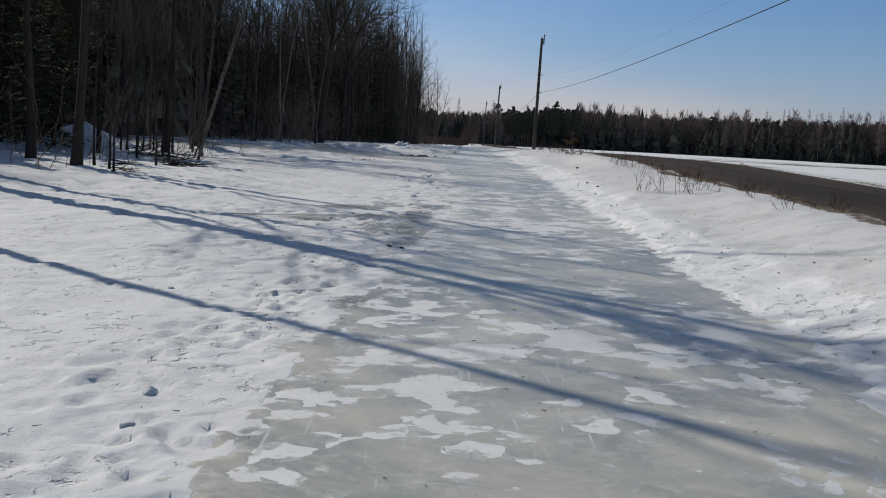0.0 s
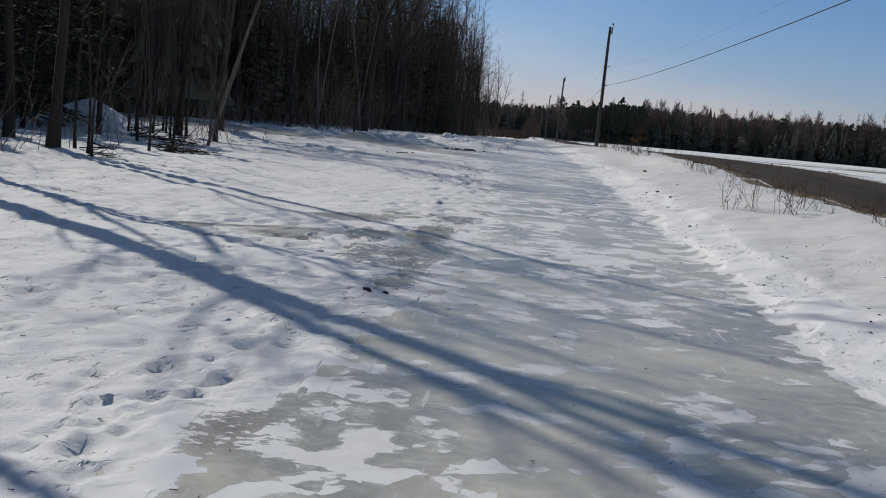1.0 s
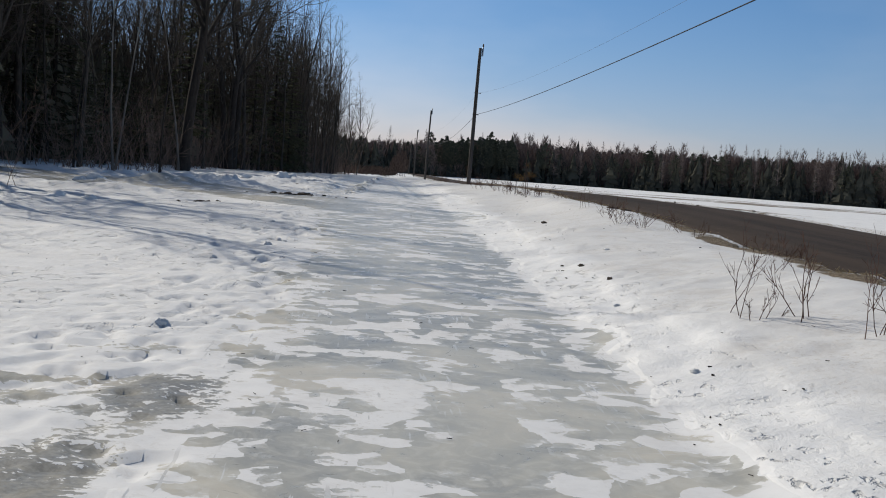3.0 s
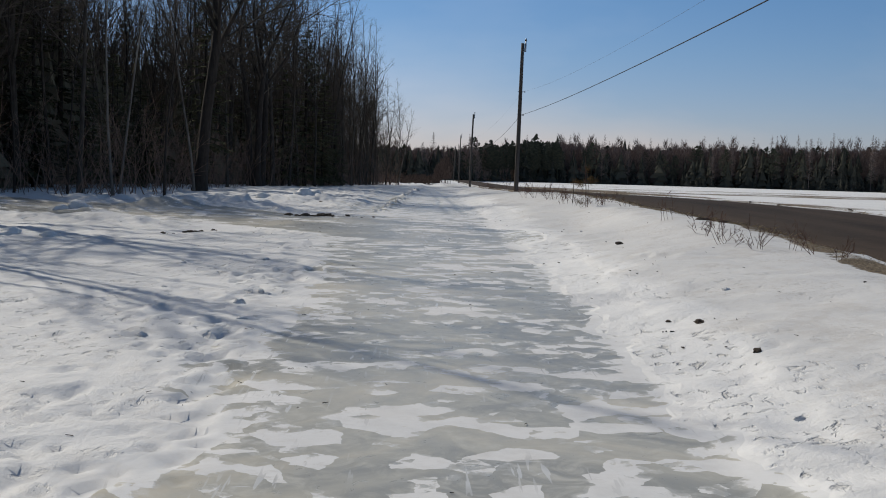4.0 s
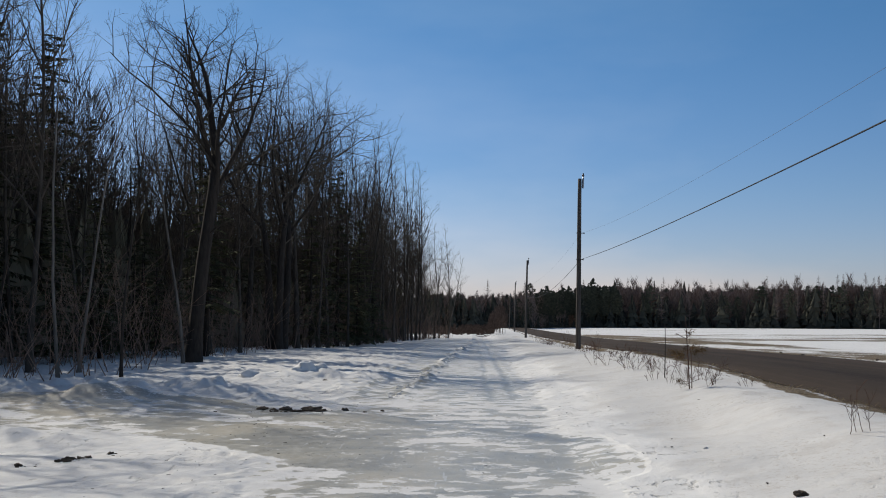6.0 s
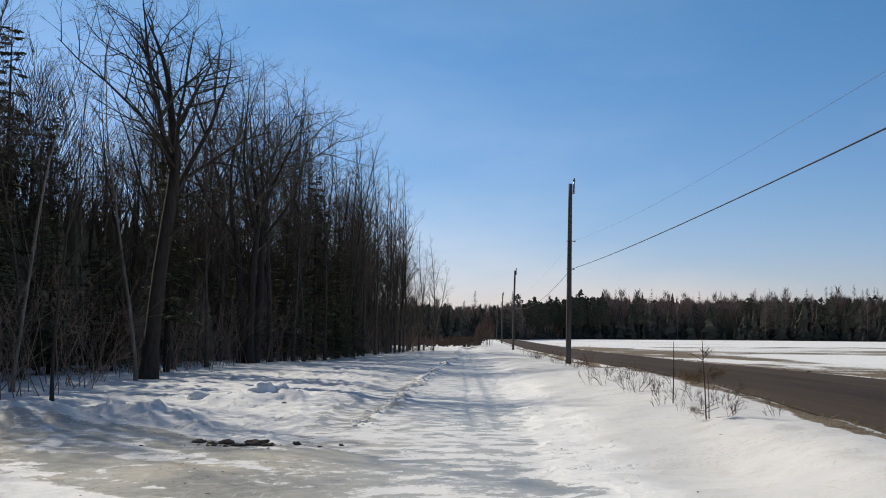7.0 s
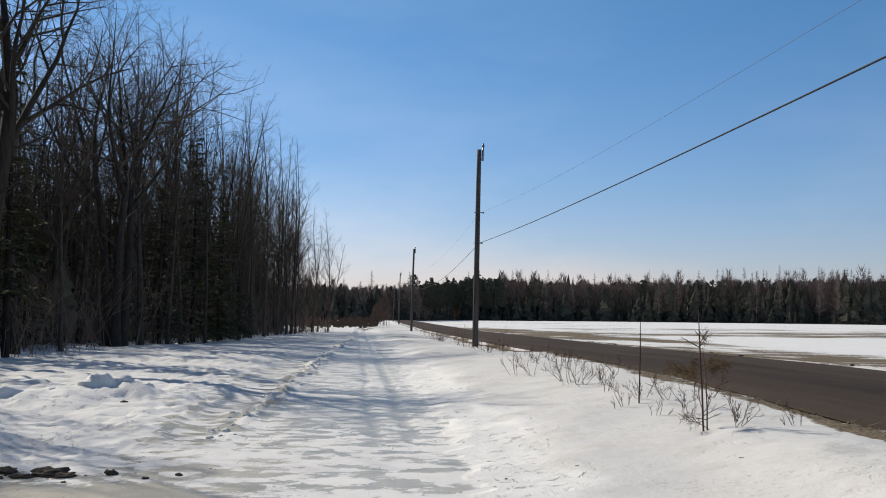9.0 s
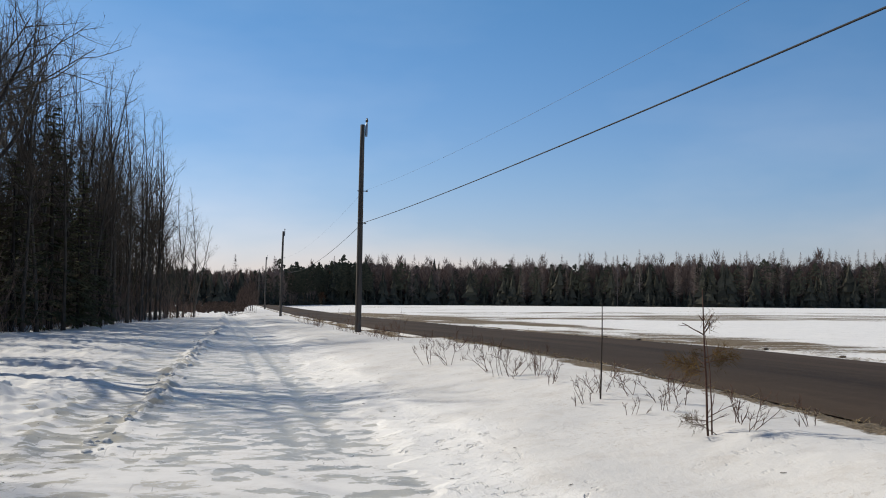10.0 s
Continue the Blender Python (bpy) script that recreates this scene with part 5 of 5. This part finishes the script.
def brush_pile(x, y, length, n, seed, label):
    """Cut branches heaped at the edge of the wood."""
    rng = random.Random(seed)
    root = tagged(holder("brush_pile", pose(x, y, gz(x, y))), label, "brush pile")
    for k in range(n):
        t = Tubes()
        a = rng.gauss(0.1, 0.35)
        ln = length * rng.uniform(0.4, 1.0)
        p = Vector((rng.gauss(0, length * 0.15) - ln / 2, rng.gauss(0, 0.25), abs(rng.gauss(0.08, 0.10))))
        pts = bent(rng, p, (math.cos(a), math.sin(a), rng.gauss(0.05, 0.12)), ln, 5, 0.10)
        r = rng.uniform(0.008, 0.02)
        t.add(pts, [r * (1 - 0.14 * i) for i in range(6)], 5)
        for _ in range(4):
            q, e = along(pts, rng.uniform(0.3, 1.0))
            t.add(bent(rng, q, turned(rng, e, rng.uniform(0.4, 1.0)), ln * 0.3, 3, 0.12), [r * 0.4, r * 0.35, r * 0.3, 0.003], 4, False)
        part("branch", t.mesh("branch", BARK_DARK), root)


brush_pile(-6.95, 30.6, 1.3, 20, 61, "heap of cut branches lying on the snow at the wood's edge")
brush_pile(-7.6, 27.2, 0.75, 14, 62, "small heap of broken twigs on the snow")
brush_pile(-8.6, 34.5, 1.8, 16, 63, "heap of dead branches among the trunks")


brush_pile(3.2, 128.0, 1.7, 10, 64, "dark fallen branches lying across the far end of the trail")


def leaning_birch(x, y, seed, lean, h, r):
    ob = bare_tree(seed, h, r, 0.45, limbs=8, lean=lean, mat=BARK_PALE, reach=0.16, tight=0.7)
    ob.matrix_basis = pose(x, y, gz(x, y))
    ob.name = "birch_tree"
    tagged(ob, "pale slender leaning birch in front of the dark wood", "tree", "birches of the wood")


leaning_birch(-7.5, 34.6, 71, (0.30, 0.0), 9.0, 0.042)
leaning_birch(-8.2, 37.2, 72, (0.42, 0.1), 7.0, 0.034)
leaning_birch(-7.0, 50.2, 73, (-0.04, 0.0), 9.5, 0.045)
leaning_birch(-7.6, 53.0, 74, (0.10, 0.0), 9.0, 0.045)
leaning_birch(-6.2, 57.5, 75, (-0.06, 0.02), 9.0, 0.055)
leaning_birch(-0.15, 121.0, 76, (0.12, 0.0), 7.0, 0.07)


def litter():
    """Bark crumbs, needles and twig ends strewn on the snow."""
    rng = random.Random(81)
    t = Tubes()
    for k in range(520):
        y = 4 + 50 * rng.random() ** 1.2
        x = rng.uniform(-6, 5.5) if rng.random() < 0.7 else float(ice_left(y)) + rng.gauss(-0.6, 0.8)
        a, ln = rng.uniform(0, 6.28), rng.uniform(0.012, 0.045)
        z = gz(x, y) + 0.006
        p = Vector((x, y, z))
        t.add([p, p + Vector((math.cos(a), math.sin(a), 0.1)) * ln], [0.003, 0.002], 3)
    for k in range(130):
        y = rng.uniform(8, 44)
        x = 3.3 + abs(rng.gauss(0, 0.9))
        if x > 6.2 or float(vnoise(np.array(x * 1.3), np.array(y * 0.7), 98)) < 0.1:
            continue
        p, a, ln = Vector((x, y, gz(x, y) + 0.004)), rng.uniform(0, 6.28), rng.uniform(0.01, 0.035)
        t.add([p, p + Vector((math.cos(a), math.sin(a), 0.15)) * ln], [rng.uniform(0.004, 0.010), 0.003], 4)
    tagged(new("litter", t.mesh("litter", BARK_DARK)), "dark twig ends and bark crumbs strewn over the snow", "litter", kind="stuff")
    t = Tubes()
    for k in range(9000):
        side = rng.random() < 0.65
        y = 12 + 110 * rng.random() ** 1.5
        x = float(road_x(y)) + (-ROAD_HALF - 0.22 + rng.gauss(0, 0.17) if side else ROAD_HALF + 0.3 + rng.gauss(0, 0.22))
        h = rng.uniform(0.025, 0.07)
        p = Vector((x, y, GZ(x, y) - 0.02)) if x < 19 else Vector((x, y, float(road_z(y)) - 0.05))
        t.add([p, p + Vector((rng.gauss(0, 1.2), rng.gauss(0, 1.2), 0.8)) * h], [0.005, 0.002], 3, False)
    tagged(new("roadside_grass", t.mesh("roadside_grass", STRAW)), "flattened tan dead grass along the road's edges", "grass", kind="stuff")
    for k in range(12):
        y = rng.uniform(50, 110)
        drop("earth_clod", CLODS[k % 3], float(road_x(y)) + ROAD_HALF + rng.uniform(0.15, 0.6), y, rng.uniform(0.05, 0.09), rng, "grassy clod of earth at the road's far edge", "clod", "earth clods", 0.1)


litter()
